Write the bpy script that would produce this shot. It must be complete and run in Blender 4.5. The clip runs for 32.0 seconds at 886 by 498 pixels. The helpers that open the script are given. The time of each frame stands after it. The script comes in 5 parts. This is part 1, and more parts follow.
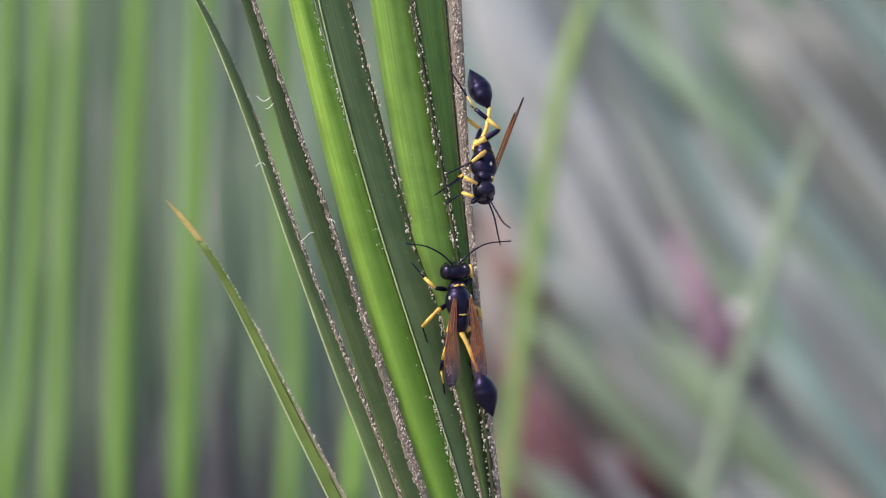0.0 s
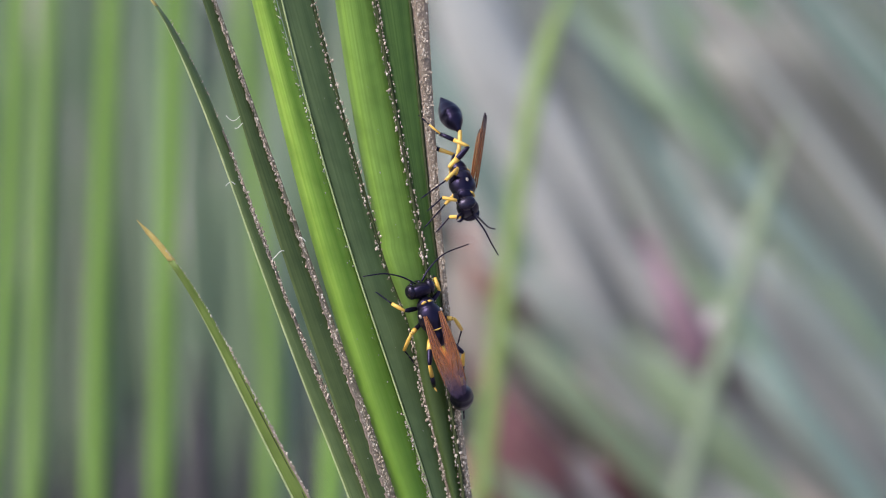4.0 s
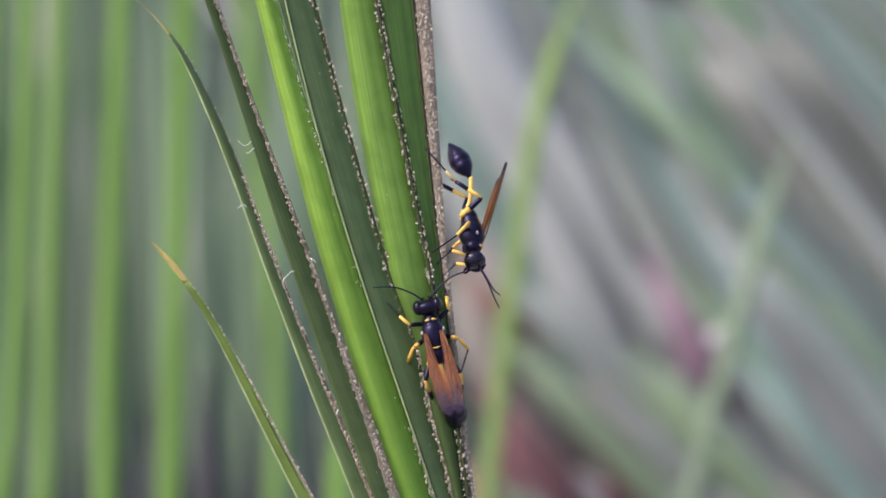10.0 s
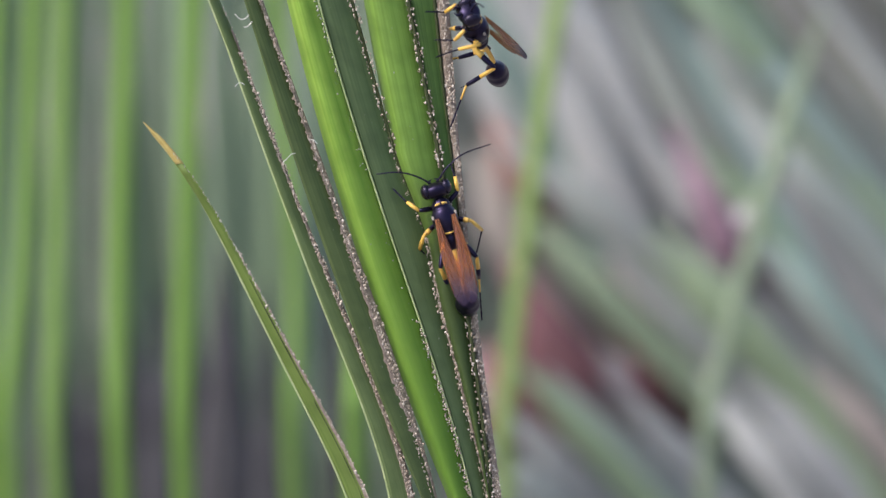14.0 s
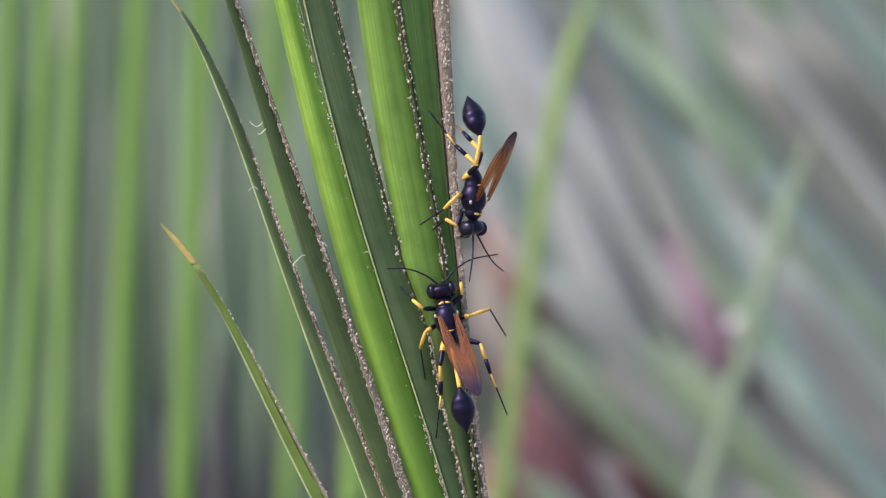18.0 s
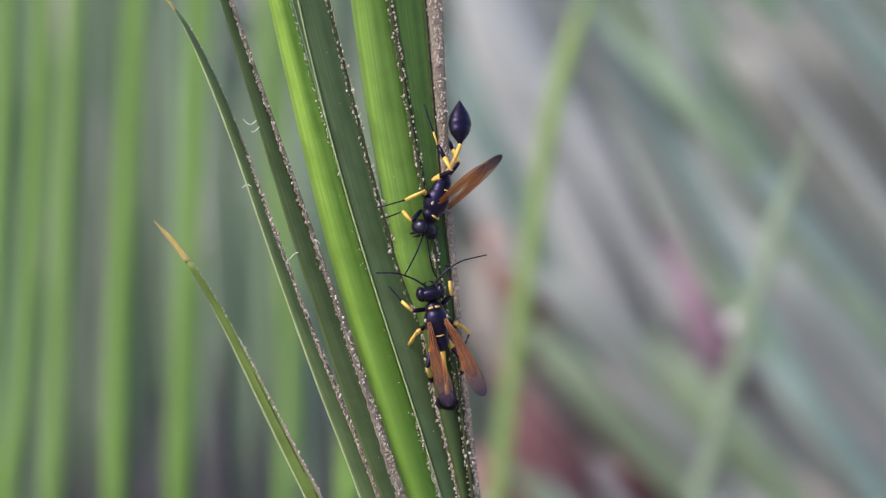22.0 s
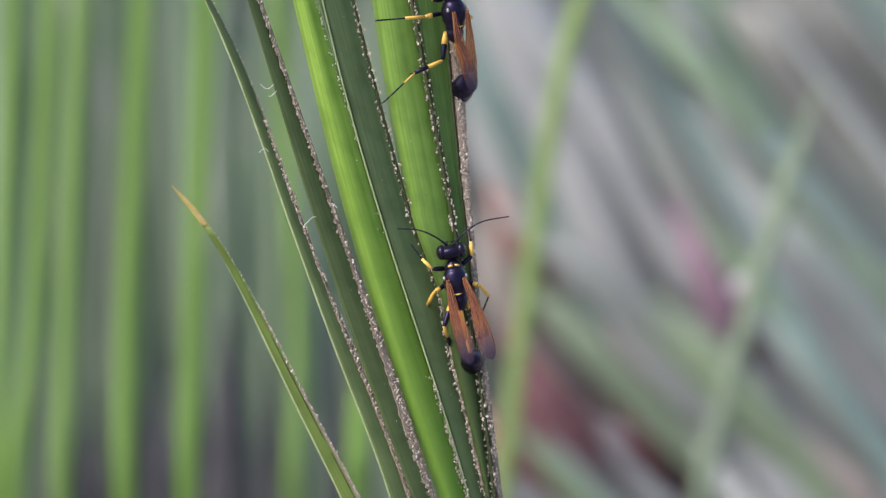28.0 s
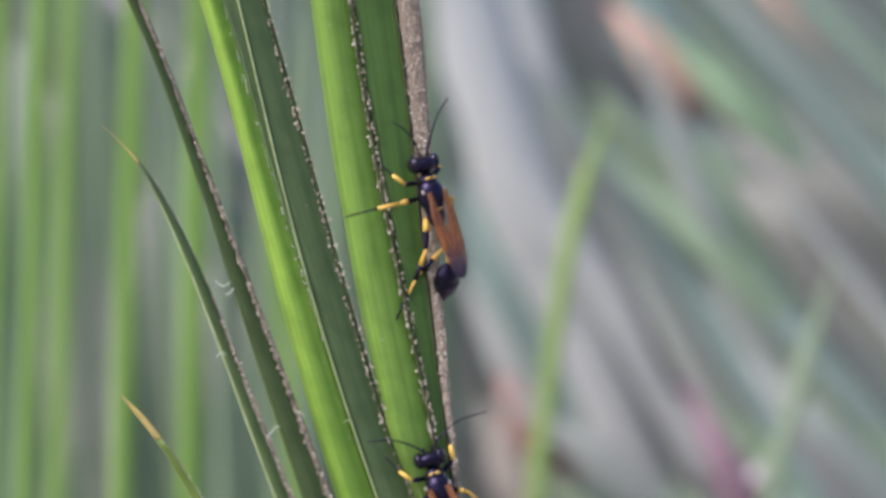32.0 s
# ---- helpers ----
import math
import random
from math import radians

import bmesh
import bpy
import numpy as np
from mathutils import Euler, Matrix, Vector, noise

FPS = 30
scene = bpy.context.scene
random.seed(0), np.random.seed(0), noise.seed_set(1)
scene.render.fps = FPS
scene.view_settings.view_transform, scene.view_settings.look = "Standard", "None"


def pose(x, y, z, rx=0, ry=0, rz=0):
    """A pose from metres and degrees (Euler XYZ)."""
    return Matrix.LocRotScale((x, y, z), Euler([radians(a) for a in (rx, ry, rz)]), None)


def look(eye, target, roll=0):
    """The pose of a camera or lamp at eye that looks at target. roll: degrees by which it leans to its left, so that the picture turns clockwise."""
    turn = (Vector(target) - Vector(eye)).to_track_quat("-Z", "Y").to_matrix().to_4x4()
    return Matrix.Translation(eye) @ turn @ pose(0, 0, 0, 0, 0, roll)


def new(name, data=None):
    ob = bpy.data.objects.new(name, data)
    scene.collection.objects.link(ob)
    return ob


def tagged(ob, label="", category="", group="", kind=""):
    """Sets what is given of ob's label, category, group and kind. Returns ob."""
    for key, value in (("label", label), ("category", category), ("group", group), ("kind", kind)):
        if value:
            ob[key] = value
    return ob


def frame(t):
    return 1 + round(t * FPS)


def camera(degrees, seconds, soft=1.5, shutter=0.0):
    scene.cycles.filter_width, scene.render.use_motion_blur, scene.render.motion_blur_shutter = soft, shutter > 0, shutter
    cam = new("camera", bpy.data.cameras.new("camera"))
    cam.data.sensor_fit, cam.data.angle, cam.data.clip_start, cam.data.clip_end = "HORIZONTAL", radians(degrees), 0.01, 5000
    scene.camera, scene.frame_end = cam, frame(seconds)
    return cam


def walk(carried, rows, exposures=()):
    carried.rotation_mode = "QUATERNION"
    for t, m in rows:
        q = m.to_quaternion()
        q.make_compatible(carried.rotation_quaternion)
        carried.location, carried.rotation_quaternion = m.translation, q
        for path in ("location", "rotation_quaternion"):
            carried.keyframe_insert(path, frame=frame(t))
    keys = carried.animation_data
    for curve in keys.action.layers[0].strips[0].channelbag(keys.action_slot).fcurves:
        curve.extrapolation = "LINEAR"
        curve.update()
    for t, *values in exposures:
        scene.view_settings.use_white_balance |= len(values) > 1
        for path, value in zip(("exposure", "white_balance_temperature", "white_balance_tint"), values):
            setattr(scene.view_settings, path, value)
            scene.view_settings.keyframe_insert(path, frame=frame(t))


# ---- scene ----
import collections

# The clip's world hangs in one slanted frame: x right, y away from the camera, z up along the leaves.
SLOPE = 14  # degrees by which the camera looks down
SLANT = Matrix.Translation((0, 0, 0.75)) @ Matrix.Rotation(radians(-SLOPE), 4, "X")
MM = 0.001

PATH = [  # seconds; right, up, forward in mm; yaw, pitch, roll in degrees
    (0, -3.7, -2.1, 9.3, 0.13, 0.20, 0.51),
    (0.5, -3.7, -2.1, 6.4, 0.11, 0.44, 0.30),
    (1, -3.7, -2.1, 8.9, 0.12, 0.17, 0.36),
    (1.5, -3.5, -1.8, 15.2, 0.36, 0.14, 0.12),
    (2, -3.3, -1.6, 17.4, 0.13, -0.25, 0.11),
    (2.5, -3.0, -1.4, 20.7, 0.13, -0.43, 0.10),
    (3, -2.8, -1.2, 17.3, 0.19, 0.02, 0.02),
    (3.5, -2.6, -0.9, 9.0, 0.25, 0.14, -0.11),
    (4, -2.4, -0.7, 5.6, 0.52, 0.35, -0.11),
    (4.5, -2.2, -0.5, 2.2, 0.59, 0.42, -0.12),
    (6.5, -1.3, 0.4, -0.0, 0.60, 0.32, -0.63),
    (7, -3.1, -0.1, -1.2, 0.21, 0.34, -0.25),
    (7.5, -1.8, -0.3, 1.1, 0.27, 0.17, -0.42),
    (8, -2.1, -0.7, -1.4, 0.21, 0.04, -0.49),
    (8.5, -2.3, -0.6, -0.5, -0.05, -0.20, -0.28),
    (9, -1.7, 0.1, -5.8, 0.35, 0.23, -0.56),
    (9.5, -2.1, 0.0, -11.5, 0.45, 0.53, -0.58),
    (10, -2.7, -0.4, -13.8, 0.44, 0.65, -0.34),
    (10.5, -1.9, -0.5, -11.9, 0.51, 0.55, -0.27),
    (11, -3.2, -0.9, -11.9, 0.28, 0.36, -0.13),
    (11.5, -2.9, -0.4, -10.7, 0.13, 0.34, 0.10),
    (12, -2.7, -0.4, -10.6, 0.21, 0.38, -0.01),
    (12.5, -1.7, -0.9, -5.7, 0.37, 0.16, -0.14),
    (13, -0.9, -1.9, 10.2, -0.07, -1.64, -0.22),
    (13.5, 1.1, 0.0, 22.5, 0.08, -1.47, -0.24),
    (14, 0.5, 0.9, 23.0, -0.03, -1.46, -0.22),
    (14.5, -2.9, 0.5, 7.7, -0.23, -0.49, 0.06),
    (15, -2.6, 0.9, -3.1, 0.04, 0.09, 0.01),
    (15.5, -3.0, 0.3, -8.6, 0.25, 0.57, 0.07),
    (17.5, -0.7, 0.1, -4.4, 0.55, 0.59, 0.28),
    (18, -1.3, 0.7, -2.4, 0.08, 0.31, 0.43),
    (18.5, -1.1, 0.8, -2.8, 0.17, 0.31, 0.41),
    (19, -1.0, 0.5, -5.2, 0.40, 0.53, 0.26),
    (19.5, -1.0, 0.2, -7.0, 0.29, 0.60, 0.27),
    (20, 0.0, 0.0, -6.7, 0.38, 0.62, 0.09),
    (20.5, 0.5, 0.3, -7.1, 0.54, 0.64, 0.06),
    (21, -0.3, -0.0, -4.9, 0.26, 0.55, 0.23),
    (21.5, -0.7, -0.1, -4.4, -0.04, 0.24, 0.46),
    (22, -0.1, 0.2, -4.6, 0.09, 0.32, 0.53),
    (22.5, -0.7, 0.7, -5.7, -0.03, 0.35, 0.46),
    (23, -1.1, 0.4, -8.1, 0.06, 0.38, 0.54),
    (23.5, -0.5, 0.6, -6.2, 0.04, 0.56, 0.38),
    (24, 0.5, -0.3, -4.5, 0.16, 0.70, 0.13),
    (24.5, 0.1, 0.1, -3.1, 0.14, 0.85, 0.11),
    (25, 0.3, 0.2, -2.5, -0.02, 0.47, 0.31),
    (25.5, -0.6, 0.1, -1.5, -0.03, 0.22, 0.35),
    (27.5, -2.6, -0.8, -4.3, 0.12, -1.02, 0.57),
    (28, -2.7, 0.4, -5.6, 0.05, -0.32, 0.37),
    (28.5, -3.0, 1.4, -7.2, 0.06, 0.76, 0.33),
    (29, -2.6, 3.3, -5.7, -0.01, 1.93, 0.08),
    (29.5, -1.5, 3.2, 3.2, -0.01, 3.21, -0.22),
    (30, -1.1, 2.4, 23.2, -0.14, 2.59, -0.30),
    (30.5, 0.2, 3.3, 35.0, 0.14, 3.00, -0.61),
    (31, 1.1, 4.3, 42.0, -0.21, 3.07, -0.70),
    (31.5, 2.9, 4.5, 47.0, -0.12, 2.95, -0.91),
    (32, 4.3, 3.7, 51.0, -0.25, 2.86, -0.94),
]

def eye_pose(x, z, dy, yaw, pitch, roll):
    return (SLANT @ Matrix.Translation((x * MM, dy * MM - 0.6, z * MM)) @ Matrix.Rotation(radians(-yaw), 4, "Z")
            @ Matrix.Rotation(radians(90 + pitch), 4, "X") @ Matrix.Rotation(radians(roll), 4, "Z"))


cam = camera(15, 32.0, soft=1.1)
cam.data.dof.use_dof = True
cam.data.dof.focus_distance = 0.592
cam.data.dof.aperture_fstop = 16.5
walk(cam, [(t, eye_pose(*v)) for t, *v in PATH], exposures=[(0.0, 0.94, 6400, 14.5), (32.0, 0.94, 6400, 14.5)])

# ---- light: a bright overcast sky with a soft sun behind thin cloud ----
SUN_ELEVATION, SUN_TURN = 50, -108
world = bpy.data.worlds.new("world")
scene.world = world
world.use_nodes = True
wn = world.node_tree
sky = wn.nodes.new("ShaderNodeTexSky")
sky.sky_type, sky.sun_disc = "NISHITA", False
sky.sun_elevation, sky.sun_rotation = radians(SUN_ELEVATION), radians(SUN_TURN)
sky.air_density, sky.dust_density, sky.ozone_density = 1.0, 4.0, 1.0
wn.nodes["Background"].inputs["Strength"].default_value = 0.15
wn.links.new(sky.outputs["Color"], wn.nodes["Background"].inputs["Color"])
sun = new("sun", bpy.data.lights.new("sun", "SUN"))
sun.data.energy, sun.data.angle, sun.data.color = 1.4, radians(26), (1.0, 0.95, 0.88)
e, r = radians(SUN_ELEVATION), radians(SUN_TURN)
sun.matrix_world = look((0, 0, 0), (-math.sin(r) * math.cos(e), -math.cos(r) * math.cos(e), -math.sin(e)))


# ---- materials ----
def nodes_of(name):
    m = bpy.data.materials.new(name)
    m.use_nodes = True
    t = m.node_tree
    return m, t, t.nodes["Principled BSDF"]


def link(t, a, b):
    t.links.new(a, b)


def noise_node(t, vector, scale, detail=4.0, rough=0.55):
    n = t.nodes.new("ShaderNodeTexNoise")
    n.inputs["Scale"].default_value, n.inputs["Detail"].default_value, n.inputs["Roughness"].default_value = scale, detail, rough
    if vector is not None:
        link(t, vector, n.inputs["Vector"])
    return n


def ramp_node(t, value, stops):
    n = t.nodes.new("ShaderNodeValToRGB")
    while len(n.color_ramp.elements) < len(stops):
        n.color_ramp.elements.new(0.5)
    for el, (p, c) in zip(n.color_ramp.elements, stops):
        el.position, el.color = p, (*c, 1)
    link(t, value, n.inputs["Fac"])
    return n


def mix_node(t, a, b, fac, kind="MIX"):
    n = t.nodes.new("ShaderNodeMix")
    n.data_type, n.blend_type = "RGBA", kind
    for value, socket in ((fac, n.inputs[0]), (a, n.inputs[6]), (b, n.inputs[7])):
        if isinstance(value, (int, float)):
            socket.default_value = value
        elif isinstance(value, tuple):
            socket.default_value = (*value, 1)
        else:
            link(t, value, socket)
    return n.outputs[2]


def bump(t, p, height, strength, distance):
    n = t.nodes.new("ShaderNodeBump")
    n.inputs["Strength"].default_value, n.inputs["Distance"].default_value = strength, distance
    link(t, height, n.inputs["Height"])
    link(t, n.outputs["Normal"], p.inputs["Normal"])


def stretched(t, sx, sy):
    uv = t.nodes.new("ShaderNodeUVMap")
    mp = t.nodes.new("ShaderNodeMapping")
    mp.inputs["Scale"].default_value = (sx, sy, 1)
    link(t, uv.outputs["UV"], mp.inputs["Vector"])
    return mp.outputs["Vector"]


def mix_range(t, value, low_end, high_end):
    n = t.nodes.new("ShaderNodeMapRange")
    n.inputs["From Min"].default_value, n.inputs["From Max"].default_value = low_end, high_end
    link(t, value, n.inputs["Value"])
    return n.outputs["Result"]


def blade_material(name, pale, deep, through_light=0.3, rough=0.48, low_shade=None, span=(0.03, -0.05)):
    """Palm blade: fine lengthwise veins, blotches, a waxy skin and light that comes through."""
    m, t, p = nodes_of(name)
    veins = noise_node(t, stretched(t, 1.0, 0.006), 1.5, 7.0, 0.72)
    blotch = noise_node(t, stretched(t, 0.06, 0.05), 3.0, 3.0)
    c = ramp_node(t, veins.outputs["Fac"], [(0.36, deep), (0.64, pale)]).outputs["Color"]
    c = mix_node(t, c, tuple(v * 0.6 for v in deep), ramp_node(t, blotch.outputs["Fac"], [(0.45, (0, 0, 0)), (0.75, (0.5, 0.5, 0.5))]).outputs["Color"])
    if low_shade:  # shade on the lower blade, blended into the colour by height
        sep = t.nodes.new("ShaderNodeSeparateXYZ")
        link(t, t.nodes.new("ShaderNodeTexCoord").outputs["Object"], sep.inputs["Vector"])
        c = mix_node(t, c, low_shade, ramp_node(t, mix_range(t, sep.outputs["Z"], *span), [(0.0, (0, 0, 0)), (1.0, (0.95, 0.95, 0.95))]).outputs["Color"])
    link(t, c, p.inputs["Base Color"])
    p.inputs["Roughness"].default_value = rough
    p.inputs["Specular IOR Level"].default_value = 0.25
    bump(t, p, veins.outputs["Fac"], 0.35, 0.0002)
    tr = t.nodes.new("ShaderNodeBsdfTranslucent")
    link(t, mix_node(t, c, (0.55, 0.75, 0.08), 0.35), tr.inputs["Color"])
    mx = t.nodes.new("ShaderNodeMixShader")
    mx.inputs["Fac"].default_value = through_light
    link(t, p.outputs["BSDF"], mx.inputs[1])
    link(t, tr.outputs["BSDF"], mx.inputs[2])
    link(t, mx.outputs["Shader"], t.nodes["Material Output"].inputs["Surface"])
    return m


def plain_material(name, a, b, scale, rough=0.6, relief=0.3, depth=0.0003, spec=0.4):
    m, t, p = nodes_of(name)
    co = t.nodes.new("ShaderNodeTexCoord").outputs["Object"]
    n1, n2 = noise_node(t, co, scale, 5.0), noise_node(t, co, scale * 6, 4.0)
    c = mix_node(t, ramp_node(t, n1.outputs["Fac"], [(0.3, a), (0.7, b)]).outputs["Color"], tuple(v * 0.7 for v in a),
                 ramp_node(t, n2.outputs["Fac"], [(0.5, (0, 0, 0)), (0.8, (0.6, 0.6, 0.6))]).outputs["Color"])
    link(t, c, p.inputs["Base Color"])
    p.inputs["Roughness"].default_value, p.inputs["Specular IOR Level"].default_value = rough, spec
    if relief:
        bump(t, p, n2.outputs["Fac"], relief, depth)
    return m


def grass_material(name, stops, through_light=0.3):
    """Far blades: each takes its own tone."""
    m, t, p = nodes_of(name)
    info = t.nodes.new("ShaderNodeObjectInfo")
    c = ramp_node(t, info.outputs["Random"], stops).outputs["Color"]
    n = noise_node(t, stretched(t, 0.3, 0.01), 6.0, 4.0)
    c = mix_node(t, c, (0.5, 0.5, 0.5), ramp_node(t, n.outputs["Fac"], [(0.4, (0.0, 0.0, 0.0)), (0.7, (0.45, 0.45, 0.45))]).outputs["Color"], "OVERLAY")
    link(t, c, p.inputs["Base Color"])
    p.inputs["Roughness"].default_value, p.inputs["Specular IOR Level"].default_value = 0.7, 0.25
    tr = t.nodes.new("ShaderNodeBsdfTranslucent")
    link(t, c, tr.inputs["Color"])
    mx = t.nodes.new("ShaderNodeMixShader")
    mx.inputs["Fac"].default_value = through_light
    link(t, p.outputs["BSDF"], mx.inputs[1])
    link(t, tr.outputs["BSDF"], mx.inputs[2])
    link(t, mx.outputs["Shader"], t.nodes["Material Output"].inputs["Surface"])
    return m


# Leaf tones carry part of the light and shade on the folds.
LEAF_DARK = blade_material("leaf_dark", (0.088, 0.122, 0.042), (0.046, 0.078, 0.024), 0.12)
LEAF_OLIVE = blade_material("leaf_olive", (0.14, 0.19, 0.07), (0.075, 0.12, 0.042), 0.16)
LEAF_GREY_SHADED = blade_material("leaf_grey_shaded", (0.090, 0.136, 0.054), (0.056, 0.094, 0.036), 0.10)
LEAF_DEEP_SHADED = blade_material("leaf_deep_shaded", (0.075, 0.145, 0.03), (0.036, 0.085, 0.016), 0.14)
# The next two darken downward: shade of the lower folds, put into colour.
LEAF_MID = blade_material("leaf_mid", (0.235, 0.395, 0.076), (0.14, 0.265, 0.046), 0.32, low_shade=(0.055, 0.085, 0.03), span=(0.004, -0.016))
LEAF_LIT = blade_material("leaf_lit", (0.46, 0.64, 0.14), (0.25, 0.45, 0.075), 0.52, low_shade=(0.15, 0.29, 0.05))
LEAF_TIP = blade_material("leaf_tip", (0.185, 0.265, 0.07), (0.095, 0.155, 0.036), 0.3)
RIM = plain_material("pale_rim", (0.28, 0.36, 0.14), (0.40, 0.46, 0.24), 900, 0.5)
DRY_TIP = plain_material("dry_tip", (0.36, 0.27, 0.075), (0.44, 0.37, 0.13), 600, 0.6)
def scurf_material():
    m, t, p = nodes_of("scurf")
    geo = t.nodes.new("ShaderNodeNewGeometry")
    fine = noise_node(t, t.nodes.new("ShaderNodeTexCoord").outputs["Object"], 2500.0, 4.0)
    c = ramp_node(t, geo.outputs["Random Per Island"], [(0.0, (0.21, 0.175, 0.13)), (0.4, (0.33, 0.28, 0.22)), (0.8, (0.45, 0.395, 0.33)), (1.0, (0.60, 0.55, 0.48))]).outputs["Color"]
    c = mix_node(t, c, (0.14, 0.10, 0.07), ramp_node(t, fine.outputs["Fac"], [(0.5, (0, 0, 0)), (0.75, (0.5, 0.5, 0.5))]).outputs["Color"])
    link(t, c, p.inputs["Base Color"])
    p.inputs["Roughness"].default_value, p.inputs["Specular IOR Level"].default_value = 0.7, 0.3
    bump(t, p, fine.outputs["Fac"], 0.5, 0.0002)
    return m


SCURF = scurf_material()
SCURF_TAN = plain_material("scurf_tan", (0.22, 0.175, 0.135), (0.36, 0.295, 0.24), 1300, 0.9, 0.7, 0.0005, 0.2)
SCURF_DARK = plain_material("scurf_bed", (0.028, 0.042, 0.016), (0.06, 0.07, 0.03), 900, 0.9, 0.6, 0.0002, 0.2)
SPECK = plain_material("speck", (0.30, 0.31, 0.22), (0.44, 0.44, 0.36), 900, 0.7)
HAIR = plain_material("hair", (0.7, 0.7, 0.65), (0.8, 0.8, 0.76), 500, 0.5, 0)
GRASS_NEAR = grass_material("grass_near", [(0.0, (0.205, 0.36, 0.082)), (0.5, (0.225, 0.385, 0.092)), (1.0, (0.245, 0.395, 0.115))], 0.45)
GRASS_FAR = grass_material("grass_far", [(0.0, (0.17, 0.25, 0.15)), (0.5, (0.205, 0.285, 0.185)), (1.0, (0.24, 0.31, 0.235))], 0.2)
STRAP = grass_material("strap_leaf", [(0.0, (0.18, 0.245, 0.19)), (0.25, (0.225, 0.285, 0.258)), (0.5, (0.26, 0.295, 0.285)), (0.75, (0.245, 0.238, 0.247)), (1.0, (0.315, 0.325, 0.325))], 0.3)
LONG_GREEN = grass_material("long_green", [(0.0, (0.22, 0.33, 0.21)), (1.0, (0.26, 0.36, 0.25))], 0.3)
LONG_TEAL = grass_material("long_teal", [(0.0, (0.225, 0.325, 0.295)), (1.0, (0.275, 0.365, 0.34))], 0.3)
LONG_GREY = grass_material("long_grey", [(0.0, (0.29, 0.338, 0.316)), (1.0, (0.33, 0.363, 0.348))], 0.3)
LONG_LILAC = grass_material("long_lilac", [(0.0, (0.325, 0.350, 0.355)), (1.0, (0.362, 0.382, 0.390))], 0.3)
LONG_BROWN = grass_material("long_brown", [(0.0, (0.211, 0.214, 0.208)), (1.0, (0.245, 0.242, 0.236))], 0.2)
LONG_DUSK = grass_material("long_dusk", [(0.0, (0.20, 0.215, 0.195)), (1.0, (0.235, 0.235, 0.22))], 0.2)
LONG_ROSE = grass_material("long_rose", [(0.0, (0.427, 0.396, 0.362)), (1.0, (0.456, 0.410, 0.383))], 0.3)
STRAP_GREEN = grass_material("strap_green", [(0.0, (0.27, 0.42, 0.10)), (1.0, (0.33, 0.46, 0.16))], 0.4)
LONG_DEEP = grass_material("long_deep", [(0.0, (0.15, 0.205, 0.18)), (1.0, (0.18, 0.22, 0.20))], 0.2)
STRAP_DULL = grass_material("strap_dull", [(0.0, (0.25, 0.345, 0.215)), (1.0, (0.29, 0.365, 0.25))], 0.3)
STRAP_PALE = grass_material("strap_pale", [(0.0, (0.49, 0.52, 0.52)), (1.0, (0.53, 0.56, 0.56))], 0.3)
DRY_RED = plain_material("dry_red", (0.16, 0.074, 0.082), (0.195, 0.092, 0.10), 12, 0.8)
DRY_ORANGE = plain_material("dry_orange", (0.38, 0.235, 0.185), (0.42, 0.28, 0.225), 12, 0.7)
DRY_RUSSET = plain_material("dry_russet", (0.29, 0.17, 0.15), (0.33, 0.205, 0.18), 12, 0.7)
DRY_MAUVE = plain_material("dry_mauve", (0.21, 0.13, 0.17), (0.28, 0.18, 0.235), 12, 0.7)
# Shade between the blades put into colour; the dry leaves' midribs share it.
GAP_SHADE_MIDRIB = plain_material("gap_shade", (0.030, 0.031, 0.035), (0.060, 0.060, 0.068), 40, 0.8)
TEGULA = plain_material("wing_base", (0.34, 0.30, 0.26), (0.45, 0.40, 0.34), 800, 0.4)
HUSK = plain_material("husk", (0.40, 0.38, 0.39), (0.47, 0.45, 0.46), 60, 0.7)

CHITIN = plain_material("black_chitin", (0.004, 0.004, 0.007), (0.008, 0.007, 0.013), 800, 0.29, 0.10, 0.0001, 0.36)
CHITIN.node_tree.nodes["Principled BSDF"].inputs["Specular Tint"].default_value = (0.52, 0.44, 1.0, 1)
EYE = plain_material("compound_eye", (0.006, 0.005, 0.010), (0.010, 0.009, 0.016), 3000, 0.2, 0.1, 0.00005, 0.35)
EYE.node_tree.nodes["Principled BSDF"].inputs["Specular Tint"].default_value = (0.7, 0.65, 1.0, 1)
YELLOW = plain_material("yellow_chitin", (0.62, 0.37, 0.055), (0.70, 0.47, 0.11), 700, 0.4, 0.1, 0.0001)
VEIN = plain_material("wing_vein", (0.16, 0.055, 0.012), (0.22, 0.08, 0.02), 500, 0.5, 0)


